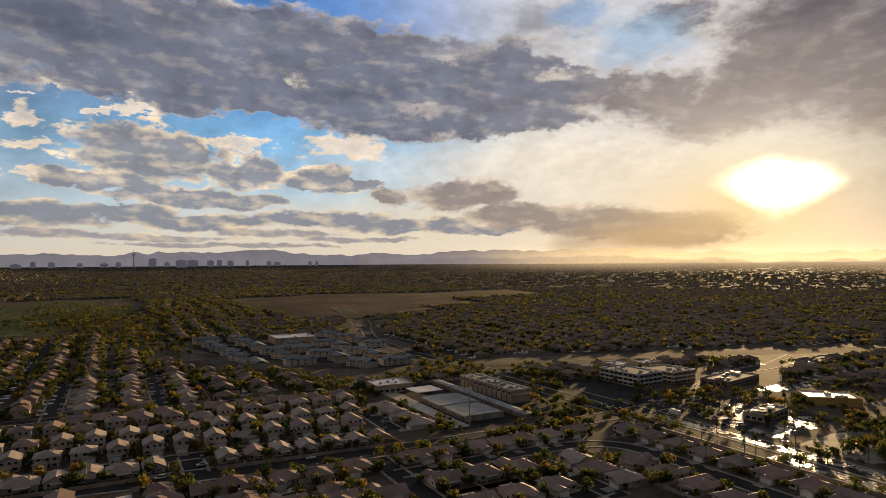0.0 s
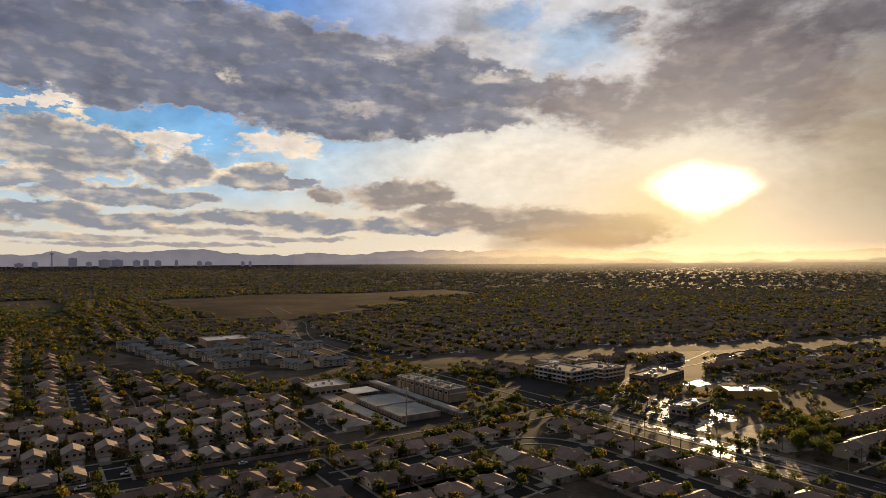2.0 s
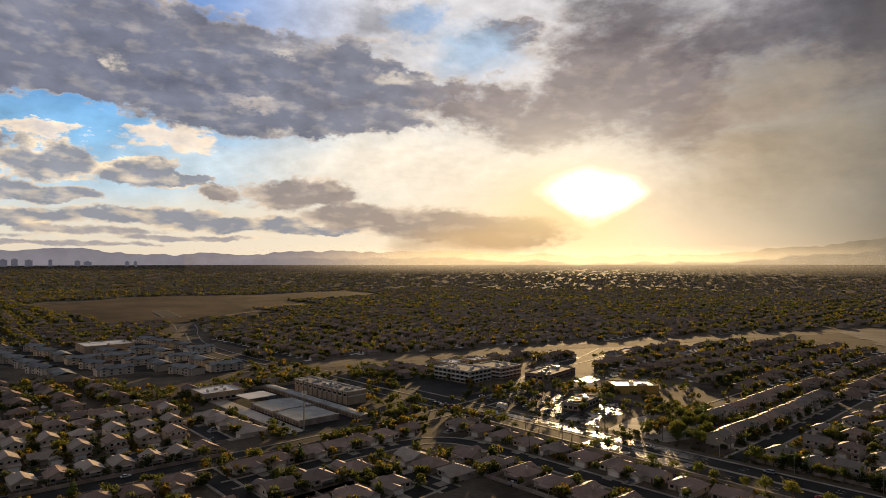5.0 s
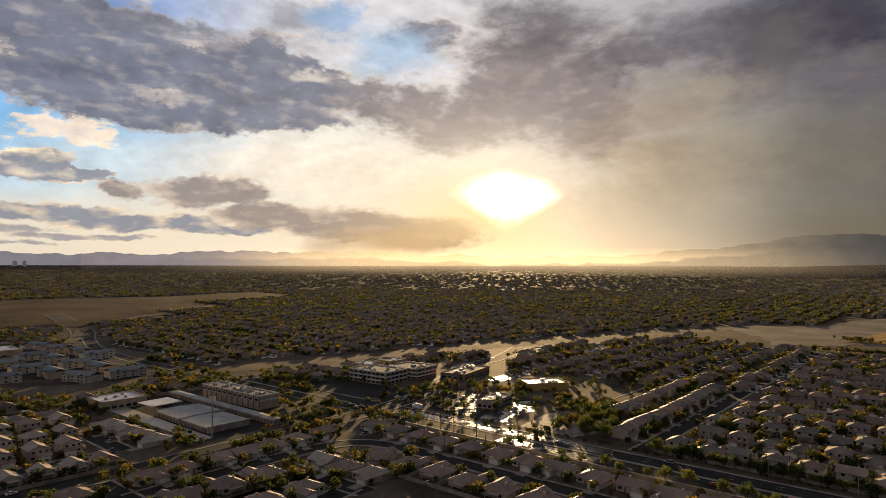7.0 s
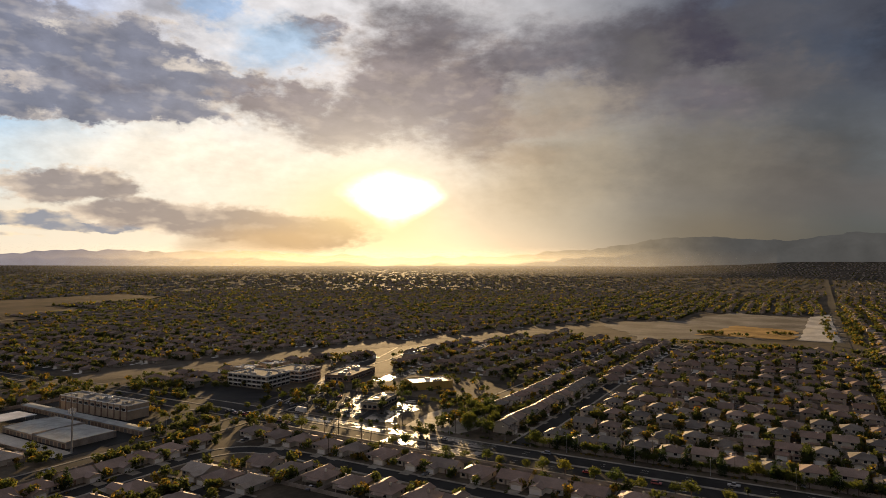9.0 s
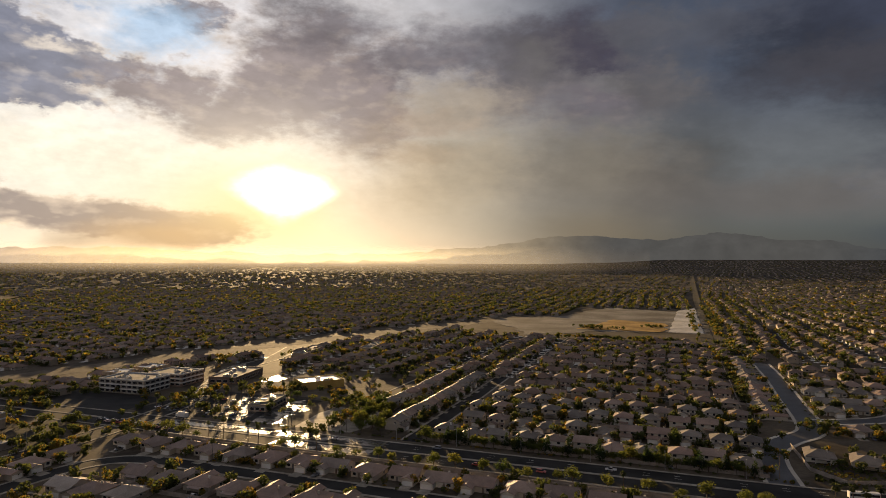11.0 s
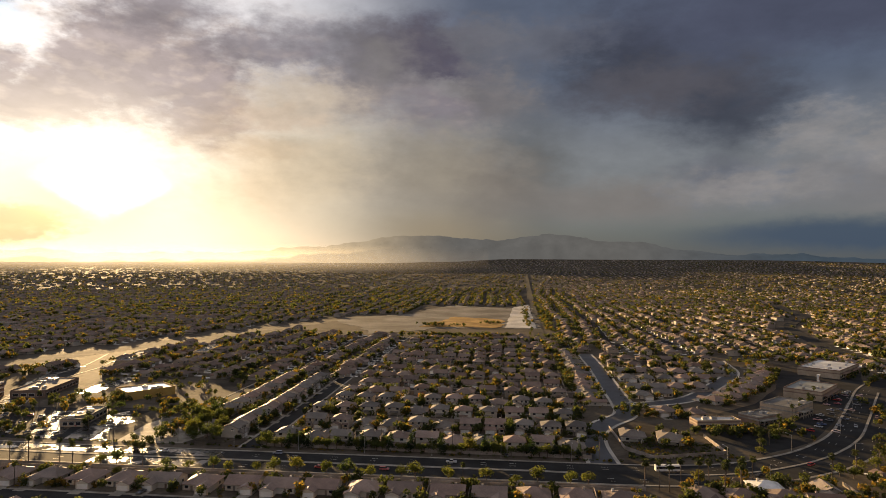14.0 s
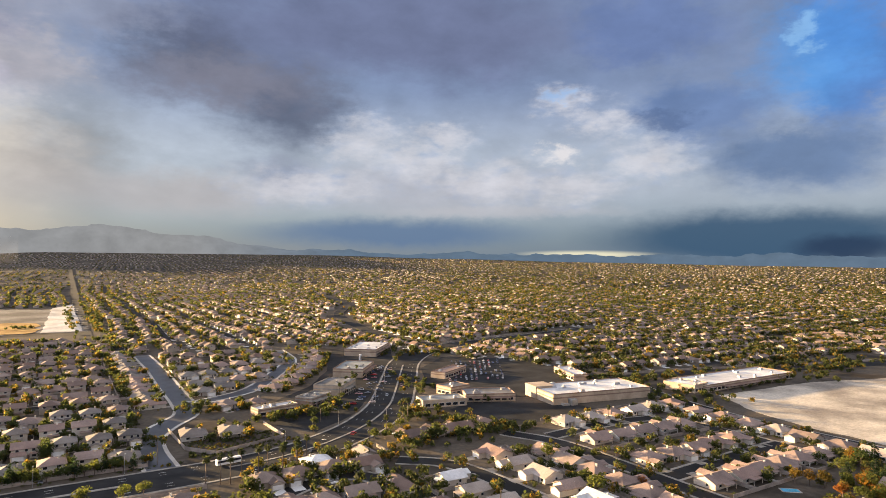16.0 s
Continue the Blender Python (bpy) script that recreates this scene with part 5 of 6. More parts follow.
def limb(bd, a, b, r0, r1, k=6):
    a, b = Vector(a), Vector(b)
    q = (b - a).to_track_quat("Z", "Y")
    n = len(bd.v)
    for c, rr in ((a, r0), (b, r1)):
        bd.v += [tuple(c + q @ Vector((rr * math.cos(2 * math.pi * i / k), rr * math.sin(2 * math.pi * i / k), 0))) for i in range(k)]
    bd.f += [(n + i, n + (i + 1) % k, n + k + (i + 1) % k, n + k + i) for i in range(k)] + [tuple(range(n + k, n + 2 * k))]
    bd.m += [0] * (k + 1)
    return bd


def broad_tree(seed, h, spread, leaves, size):
    r = random.Random(seed)
    trunk = limb(Build(), (0, 0, -0.3), (r.uniform(-.2, .2), r.uniform(-.2, .2), h * 0.38), 0.24, 0.16)
    lobes = []
    for i in range(7):
        a = i * 2.4 + r.random()
        d = spread * r.uniform(0.3, 0.72)
        p = (d * math.cos(a), d * math.sin(a), h * r.uniform(0.48, 0.78))
        limb(trunk, (0, 0, h * 0.34), p, 0.1, 0.04, 5)
        lobes.append((*p, spread * r.uniform(0.36, 0.58)))
    lobes.append((0, 0, h * 0.8, spread * 0.55))
    return trunk, leaf_cloud(r, lobes, leaves, size, 0.8)


def conifer(seed, h, spread, leaves, size):
    r = random.Random(seed)
    trunk = limb(Build(), (0, 0, -0.3), (0, 0, h * 0.95), 0.22, 0.04)
    lobes = []
    for i in range(9):
        k = i / 8
        a = r.random() * 6.3
        d = spread * (1 - k) * 0.4
        p = (d * math.cos(a), d * math.sin(a), h * (0.2 + 0.72 * k))
        limb(trunk, (0, 0, p[2] - 0.3), p, 0.06, 0.03, 4)
        lobes.append((*p, spread * (0.22 + 0.5 * (1 - k) * r.uniform(0.7, 1.1))))
    return trunk, leaf_cloud(r, lobes, leaves, size, 0.9)


def palm(seed, h):
    r = random.Random(seed)
    trunk = Build()
    p = Vector((0, 0, -0.3))
    for i in range(4):
        q = Vector((0.12 * i * r.uniform(-1, 1), 0.12 * i * r.uniform(-1, 1), h * (i + 1) / 4))
        limb(trunk, p, q, 0.24 - 0.025 * i, 0.22 - 0.025 * i, 7)
        p = q
    crown = Build()
    for i in range(34):
        a, up = i * 2.399, r.uniform(-0.9, 1.1)
        d = Vector((math.cos(a) * math.cos(up), math.sin(a) * math.cos(up), math.sin(up)))
        length = r.uniform(1.5, 2.1)
        s = d.cross(Vector((0, 0, 1))).normalized()
        base, mid = p + d * 0.2, p + d * length * 0.6
        tip = p + d * length + Vector((0, 0, -0.5))
        for w in (-1, 1):
            crown.face([base, mid + s * w * 0.42 + Vector((0, 0, -0.15)), tip + s * w * 0.15, mid + Vector((0, 0, 0.06))])
    # a skirt of dead fronds under the crown
    for i in range(14):
        a = i * 2.399
        d = Vector((math.cos(a), math.sin(a), 0))
        s = Vector((-d.y, d.x, 0))
        crown.face([p + d * 0.2, p + d * 0.75 + s * 0.25 + Vector((0, 0, -1.0)), p + d * 0.5 + Vector((0, 0, -1.7)), p + d * 0.75 - s * 0.25 + Vector((0, 0, -1.0))])
    return trunk, crown


TREES = {}
for i in range(4):
    TREES["ash", i] = (*broad_tree(20 + i, 7.5, 3.6, 620, 0.34), LEAF, "leafy green yard tree with a rounded crown")
    TREES["olive", i] = (*broad_tree(40 + i, 5.0, 2.9, 460, 0.3), LEAF, "low spreading olive-green desert tree")
    TREES["gold", i] = (*broad_tree(60 + i, 6.0, 2.6, 460, 0.32), LEAF_GOLD, "small tree in orange autumn leaf")
    TREES["pine", i] = (*conifer(80 + i, 9.5, 3.2, 620, 0.34), LEAF_DARK, "dark green pine tree")
    TREES["palm", i] = (*palm(100 + i, 8.5 + i), LEAF_PALM, "tall fan palm with a ragged crown")
    TREES["shrub", i] = (*broad_tree(120 + i, 2.2, 1.6, 160, 0.24), LEAF, "rounded green shrub in a gravel yard")
GROWN = {}
COUNT = [0]


def tree(kind, i, x, y, scale, turn, group="yard trees"):
    trunk, crown, leaf, label = TREES[kind, i]
    m = pose(x, y, land(x, y), 0, 0, turn) @ Matrix.Scale(scale, 4)
    if (kind, i) not in GROWN:
        ob = thing("palm_tree" if kind == "palm" else "shrub" if kind == "shrub" else "tree", label, "tree" if kind != "shrub" else "shrub", group, at=m)
        part("trunk", trunk, [BARK], ob)
        part("crown", crown, [leaf], ob)
        GROWN[kind, i] = ob
    else:
        src = GROWN[kind, i]
        ob = copy_thing(src, pose(x, y, land(x, y), 0, 0, turn))
        ob.matrix_basis = m
        ob["group"] = group
    COUNT[0] += 1
    return ob


rt = random.Random(3)
# the hedge of trees behind the avenue wall
for i in range(46):
    tree(rt.choice(["ash", "olive", "pine", "olive"]), rt.randrange(4), -134 + i * 3.75 + rt.uniform(-1, 1), 332.6 + rt.uniform(-1, 1.4), rt.uniform(0.85, 1.2), rt.uniform(0, 360), "hedge trees behind the avenue")
# palms and yard trees along the avenue, on both sides
for i in range(30):
    tree(rt.choice(["palm", "olive", "ash", "olive", "ash", "ash"]), rt.randrange(4), -290 + i * 11.3 + rt.uniform(-3, 3), 290.5 + rt.uniform(-1, 1), rt.uniform(0.8, 1.2), rt.uniform(0, 360), "trees along the avenue")
for x, y in ((66, 292), (71, 288), (76, 295), (82, 287), (88, 293), (92, 285), (85, 297), (97, 299), (104, 302), (110, 305), (150, 318), (155, 322), (160, 318), (166, 327), (172, 332), (178, 330), (186, 340), (192, 346), (60, 296), (100, 290)):
    tree(rt.choice(["palm", "palm", "ash", "olive"]), rt.randrange(4), x + rt.uniform(-1.5, 1.5), y + rt.uniform(-1.5, 1.5), rt.uniform(1.0, 1.4), rt.uniform(0, 360), "palms by the avenue bend")
for i in range(22):
    tree(rt.choice(["palm", "olive", "palm", "olive"]), rt.randrange(4), 130 + i * 4.6 + rt.uniform(-2, 2), 350 + i * 7.2 + rt.uniform(-2, 2), rt.uniform(0.8, 1.15), rt.uniform(0, 360), "trees round the shopping centre")
# the clump by the sand lot
for i in range(26):
    tree(rt.choice(["ash", "olive", "ash"]), rt.randrange(4), -166 + rt.uniform(-12, 9) - (i % 9) * 3, 338 + (i % 9) * 7 + rt.uniform(-3, 3), rt.uniform(1.0, 1.4), rt.uniform(0, 360), "trees beside the sand lot")
# orange and dark trees of the corner park
for i in range(30):
    tree(rt.choice(["gold", "gold", "gold", "ash", "pine"]), rt.randrange(4), 288 + rt.uniform(0, 60), 124 + rt.uniform(0, 38), rt.uniform(1.0, 1.5), rt.uniform(0, 360), "trees of the corner park")
# trees of the car parks by the offices
for i in range(34):
    x, y = rt.uniform(-345, -240), rt.uniform(330, 402)
    tree(rt.choice(["palm", "olive", "palm", "ash"]), rt.randrange(4), x, y, rt.uniform(0.7, 1.1), rt.uniform(0, 360), "car park trees")
# yards
spots = []
for x, y in HOUSES:
    if rt.random() < 0.22:
        a = rt.choice((45, 135, 225, 315)) + rt.uniform(-18, 18)
        spots.append((x + 11.2 * math.cos(radians(a)), y + 11.2 * math.sin(radians(a))))
for x, y in spots:
    tree(rt.choice(["ash", "olive", "olive", "ash", "gold", "palm", "shrub", "pine"]), rt.randrange(4), x, y, rt.uniform(0.8, 1.25), rt.uniform(0, 360))


def far_woods():
    """Trees of the far tracts, as loose leaf sprays in one mesh."""
    g = np.random.default_rng(9)
    pts = []
    for x, y, face in LOTS:
        r = math.hypot(x, y)
        az = math.degrees(math.atan2(-x, y))
        lush = 3.4 + 3.5 * min(1, max(0, (-26 - az) / 12)) + 2.2 * min(1, max(0, (az - 45) / 20)) + 1.3 * min(1, max(0, (-14 - az) / 16))
        if r > 1900:
            lush *= 0.6 if az > -14 else 1.1
        for _ in range(g.poisson(lush)):
            a = g.uniform(0, 6.28)
            pts.append((x + 11 * math.cos(a), y + 11 * math.sin(a), g.uniform(2.0, 4.4) * max(0.5, 1 - land(x, y) / 100) ** 0.7))
    for x, y in HOUSES:
        az = math.degrees(math.atan2(-x, y))
        for _ in range(g.poisson(3.2 if az < -26 else 4.4 if az > 22 else 6.5)):
            a = g.integers(0, 4) * 1.571 + 0.785 + g.uniform(-0.35, 0.35)
            d = g.uniform(10.5, 13.5)
            pts.append((x + d * math.cos(a), y + d * math.sin(a), g.uniform(1.3, 4.0)))
    # denser groves
    for cx, cy, sx, sy, k in ((-1400, -60, 260, 110, 500), (900, 900, 260, 200, 500), (620, 520, 120, 90, 260), (-470, 300, 60, 20, 60)):
        for _ in range(k):
            x, y = g.normal(cx, sx), g.normal(cy, sy)
            if free(x, y) or g.random() < 0.2:
                pts.append((x, y, g.uniform(2.5, 4.5)))
    # belts along roads, car parks and yards close by
    for cx, cy, sx, sy, k in ((122, 300, 12, 8, 14), (158, 296, 14, 10, 12), (218, 312, 10, 12, 26), (100, 278, 10, 8, 16), (236, 300, 8, 8, 14), (204, 352, 9, 14, 26), (250, 440, 9, 26, 26), (150, 400, 16, 10, 26), (120, 388, 14, 4, 14), (86, 436, 6, 8, 14),
                              (-360, 282, 34, 7, 18), (-420, 312, 40, 5, 16), (-430, 345, 18, 22, 12), (-330, 372, 8, 22, 26), (-300, 420, 26, 10, 30), (-226, 410, 16, 12, 18), (-300, 500, 26, 20, 24), (-420, 500, 20, 40, 22), (-240, 520, 30, 60, 50), (-488, 230, 8, 30, 26),
                              (-500, 180, 20, 30, 30), (-460, 160, 40, 8, 24), (-640, -40, 30, 40, 90), (-330, 262, 8, 20, 30), (-250, 184, 12, 10, 12), (330, 140, 22, 12, 30), (385, 300, 6, 30, 26), (410, 385, 14, 22, 40), (440, 370, 50, 6, 40), (340, 596, 30, 20, 50), (300, 700, 40, 30, 80),
                              (-1100, 20, 170, 60, 420), (-880, 30, 80, 50, 200), (-1300, -60, 150, 60, 320), (50, 600, 4, 90, 40), (640, 322, 60, 10, 90), (560, 352, 60, 5, 60), (520, 300, 60, 4, 20), (420, 305, 6, 16, 20), (150, 262, 24, 12, 12), (210, 205, 8, 30, 12), (300, 236, 40, 5, 12), (236, 196, 4, 36, 10), (350, 230, 6, 40, 12), (180, 300, 30, 8, 16), (120, 250, 24, 14, 12), (290, 200, 30, 6, 8), (62, 1150, 4, 200, 130), (30, 1150, 3, 220, 60), (-60, 866, 60, 4, 90), (-120, 1010, 20, 14, 30), (-30, 1060, 10, 6, 12),
                              (-560, 270, 26, 12, 24), (-500, 272, 24, 6, 20), (-395, 272, 40, 3, 14), (-470, 330, 26, 8, 20), (-392, 362, 30, 4, 10), (-300, 345, 30, 6, 10), (-212, 398, 14, 8, 20), (-196, 352, 5, 22, 30), (-540, 300, 30, 5, 30), (-450, 175, 24, 3, 8), (-340, 178, 10, 6, 20), (-305, 225, 3, 40, 40)):
        for _ in range(k):
            x, y = g.normal(cx, sx), g.normal(cy, sy)
            if all(abs(x - hx) > 8 or abs(y - hy) > 8 for hx, hy in HOUSES):
                pts.append((x, y, g.uniform(1.8, 3.8)))
    pts = [p for p in pts if in_view(p[0], p[1]) and 200 < math.hypot(p[0], p[1]) < 4800]
    V = []
    for x, y, s in pts:
        r = math.hypot(x, y)
        k = 96 if r < 700 else 26 if r < 1400 else 8
        size = s * (0.23 if k == 96 else 0.44 if k == 26 else 0.78)
        d = g.normal(size=(k, 3))
        d /= np.linalg.norm(d, axis=1)[:, None]
        lob = g.normal(size=(4, 3)) * np.array([0.42, 0.42, 0.22]) * s
        c = lob[g.integers(0, 4, k)] + d * s * np.array([0.55, 0.55, 0.5]) * g.uniform(0.6, 1.05, (k, 1))
        c += np.array([x, y, land(x, y) + s * 0.98])
        c[:, 2] = np.maximum(c[:, 2], land(x, y) + 0.1)
        a = g.normal(size=(k, 3))
        a /= np.linalg.norm(a, axis=1)[:, None]
        b = np.cross(a, d)
        b /= np.linalg.norm(b, axis=1)[:, None] + 1e-6
        V.append(np.stack([c - a * size, c + b * size * 1.3, c + a * size], 1).reshape(-1, 3))
    V = np.concatenate(V)
    n = len(V) // 3
    me = bpy.data.meshes.new("far_trees")
    me.vertices.add(len(V))
    me.vertices.foreach_set("co", V.ravel())
    me.loops.add(len(V))
    me.loops.foreach_set("vertex_index", np.arange(len(V), dtype=np.int32))
    me.polygons.add(n)
    me.polygons.foreach_set("loop_start", np.arange(0, len(V), 3, dtype=np.int32))
    me.materials.append(LEAF_FAR)
    me.update(calc_edges=True)
    tagged(new("far_trees", me), "countless olive-green trees among the far tracts", "trees", kind="stuff")


far_woods()

# ---- shops, offices and other large buildings ----


def strip_windows(ob, x0, x1, y, z, h, n, facing, wide=0.72):
    for i in range(n):
        w = (x1 - x0) / n
        c = x0 + (i + 0.5) * w
        bd = Build()
        window(bd, c if facing in "sn" else y, y if facing in "sn" else c, z, w * wide, h, facing)
        part("window", bd, [TRIM, GLASS], ob)


def flat_building(name, label, category, cx, cy, w, d, h, turn, wall, roof, band=None, windows=(), floors=1, units=4, parapet=0.8, sides="s", seed=1, group="", canopy=None):
    """A flat-roofed block: walls with a parapet, roof deck, rooftop plant, windows on the named sides."""
    r = random.Random(seed)
    ob = thing(name, label, category, group, at=pose(cx, cy, land(cx, cy), 0, 0, turn))
    x0, x1, y0, y1 = -w / 2, w / 2, -d / 2, d / 2
    shell = Build().box(x0, x1, y0, y1, -0.5, h)
    part("wall", shell, wall, ob)
    rim_wall = Build()
    t = 0.35
    rim_wall.box(x0 - 0.04, x1 + 0.04, y0 - 0.04, y0 + t, h, h + parapet).box(x0 - 0.04, x1 + 0.04, y1 - t, y1 + 0.04, h, h + parapet)
    rim_wall.box(x0 - 0.04, x0 + t, y0 + t, y1 - t, h, h + parapet).box(x1 - t, x1 + 0.04, y0 + t, y1 - t, h, h + parapet)
    part("parapet", rim_wall, band or wall, ob)
    part("roof", Build().box(x0 + t, x1 - t, y0 + t, y1 - t, h, h + 0.15), roof, ob)
    if band:
        b = Build()
        for z in ([h * 0.62] if floors == 1 else [h * k / floors - 0.5 for k in range(1, floors)]):
            b.box(x0 - 0.06, x1 + 0.06, y0 - 0.06, y1 + 0.06, z, z + 0.9)
        part("wall_band", b, band, ob)
    for i in range(units):
        ux, uy, s = r.uniform(x0 + 3, x1 - 3), r.uniform(y0 + 3, y1 - 3), r.uniform(1.0, 2.0)
        u = Build().box(ux - s, ux + s, uy - s * 0.7, uy + s * 0.7, h + 0.15, h + 0.5).box(ux - s * 0.9, ux + s * 0.9, uy - s * 0.6, uy + s * 0.6, h + 0.5, h + 1.6)
        u.tube(ux, uy, h + 1.6, h + 1.8, s * 0.45, s * 0.45, 10)
        part("rooftop_unit", u, STEEL, ob)
    for side in sides:
        for k in range(floors):
            z = k * h / floors + 1.0
            hh = min(1.9, h / floors - 1.6)
            if side == "s":
                strip_windows(ob, x0 + 1, x1 - 1, y0, z, hh, max(3, int(w / 5)), "s")
            elif side == "n":
                strip_windows(ob, x0 + 1, x1 - 1, y1, z, hh, max(3, int(w / 5)), "n")
            elif side == "e":
                strip_windows(ob, y0 + 1, y1 - 1, x1, z, hh, max(3, int(d / 5)), "e")
            elif side == "w":
                strip_windows(ob, y0 + 1, y1 - 1, x0, z, hh, max(3, int(d / 5)), "w")
    if canopy:
        a, b, depth = canopy
        c = Build().box(a, b, y0 - depth, y0 - 0.02, h * 0.55, h * 0.55 + 0.5)
        for xx in np.linspace(a + 0.5, b - 0.5, 5):
            c.box(xx - 0.25, xx + 0.25, y0 - depth + 0.1, y0 - depth + 0.6, 0, h * 0.55)
        part("canopy", c, band or wall, ob)
    return ob


store = flat_building("store", "large tan big-box store with a white membrane roof", "store", 345, 346, 84, 38, 7.0, -10, TANWALL, ROOFWHITE, BROWNWALL, units=14, sides="", seed=3)
part("raised_front", Build().box(-42.6, -27, 4, 19.6, 0, 8.4).box(-42.8, -26.8, 3.8, 19.8, 8.4, 8.9), [TANWALL], store)
part("loading_dock", Build().box(-36, -31, -23, -19.1, 0, 1.2).box(-30, -25, -24, -19.1, 0, 4.2), [CONCRETE], store)
flat_building("store", "low tan shop wing with a grey flat roof", "store", 274, 376, 36, 22, 5, -24, TANWALL, ROOFGREY, BROWNWALL, units=5, sides="ws", seed=4, canopy=(-14, 14, 3))
flat_building("store", "long low cream store with a pale flat roof", "store", 496, 326, 118, 34, 5, 0, TANWALL, ROOFWHITE, BROWNWALL, units=10, sides="s", seed=5, canopy=(-40, 40, 4))
flat_building("store", "small cream shop beside a long store", "store", 432, 326, 22, 26, 5.4, 10, TANWALL, ROOFWHITE, None, units=2, sides="s", seed=6)
SHOPS = "shopping centre buildings"
flat_building("shop_building", "tan shop building with a grey-green metal roof", "shop", 232, 520, 46, 26, 6.5, 52, TANWALL, METALROOF, BROWNWALL, units=5, sides="s", seed=7, group=SHOPS, canopy=(-20, 20, 3))
flat_building("shop_building", "tan shop building with a white flat roof", "shop", 296, 628, 62, 34, 7, 50, TANWALL, ROOFWHITE, BROWNWALL, units=8, sides="s", seed=8, group=SHOPS, canopy=(-24, 24, 3))
flat_building("shop_building", "pale stone two-tier shop with deep cornices", "shop", 186, 452, 30, 22, 7.2, 46, TANWALL, ROOFGREY, CONCRETE, units=4, sides="se", seed=9, group=SHOPS, canopy=(-8, 8, 3))
flat_building("shop_building", "low dark-fronted shop with pale cornice", "shop", 160, 428, 24, 14, 4.6, 36, BROWNWALL, ROOFGREY, CONCRETE, units=3, sides="s", seed=10, group=SHOPS, canopy=(-10, 10, 2.5))
flat_building("shop_building", "long low brown building with a walled drive", "shop", 126, 408, 28, 10, 4.8, 12, BROWNWALL, ROOFWHITE, TANWALL, units=3, sides="s", seed=11, group=SHOPS)
flat_building("shop_building", "orange-tan corner shop with a flat roof", "shop", 262, 404, 20, 16, 6, 10, TANWALL, ROOFGREY, BROWNWALL, units=2, sides="sw", seed=12, group=SHOPS)
flat_building("shop_building", "tan shop with a ribbed grey metal roof", "shop", 234, 376, 32, 16, 4.6, -12, TANWALL, METALROOF, None, units=2, sides="s", seed=13, group=SHOPS)
flat_building("shop_building", "low tan shop with a brown roof", "shop", 300, 470, 40, 14, 5, 30, TANWALL, TILE, BROWNWALL, units=2, sides="s", seed=14, group=SHOPS)
flat_building("shop_building", "low arcade of shops with a pale roof", "shop", 390, 412, 14, 44, 5, -20, TANWALL, ROOFWHITE, BROWNWALL, units=3, sides="w", seed=15, group=SHOPS)
OFFICES = "office park buildings"
flat_building("office_building", "three-storey office block with white window bands", "office", -394, 381, 42, 28, 10, 4, CONCRETE, ROOFGREY, TRIM, floors=3, units=7, sides="swe", seed=21, group=OFFICES)
flat_building("office_building", "three-storey brown office wing with white bands", "office", -386, 416, 32, 28, 9.4, 4, BROWNWALL, ROOFGREY, TRIM, floors=3, units=7, sides="se", seed=22, group=OFFICES)
flat_building("office_building", "low office block with a bright white roof", "office", -444, 414, 20, 20, 6, 0, TANWALL, ROOFWHITE, units=3, sides="s", seed=23, group=OFFICES)
flat_building("office_building", "low office block with a bright white roof", "office", -440, 444, 20, 22, 6, 0, TANWALL, ROOFWHITE, units=3, sides="s", seed=24, group=OFFICES)
flat_building("office_building", "single-storey brown office with plant on its roof", "office", -354, 452, 24, 52, 4.6, 12, BROWNWALL, ROOFGREY, None, units=12, sides="se", seed=25, group=OFFICES)
flat_building("store", "ochre-walled store with a bright white roof", "store", -270, 447, 34, 24, 5.4, 51, YELLOWWALL, ROOFWHITE, None, units=4, sides="", seed=26)
shop = flat_building("restaurant", "tan corner restaurant with a round roof screen", "restaurant", -265, 372, 13, 34, 4.2, 12, TANWALL, ROOFGREY, CONCRETE, units=4, sides="es", seed=27)
part("roof_screen", Build().tube(0, -8, 4.2, 5.5, 4, 4, 18), [CONCRETE], shop)
flat_building("office_building", "long low school block with a tan flat roof", "school", -376, 602, 14, 70, 4.2, 14, TANWALL, ROOFGREY, units=6, sides="e", seed=28, group=OFFICES)
flat_building("office_building", "long low school block with a tan flat roof", "school", -330, 664, 14, 56, 4.2, 10, TANWALL, ROOFGREY, units=6, sides="e", seed=29, group=OFFICES)
flat_building("meeting_hall", "white-roofed hall with tan walls", "hall", -462, 193, 27, 30, 5.6, 0, TANWALL, ROOFWHITE, None, units=5, sides="e", seed=31)
flat_building("warehouse", "far warehouse with a bright white roof", "warehouse", -790, 200, 44, 50, 8, 0, TANWALL, ROOFWHITE, None, units=4, sides="", seed=32)


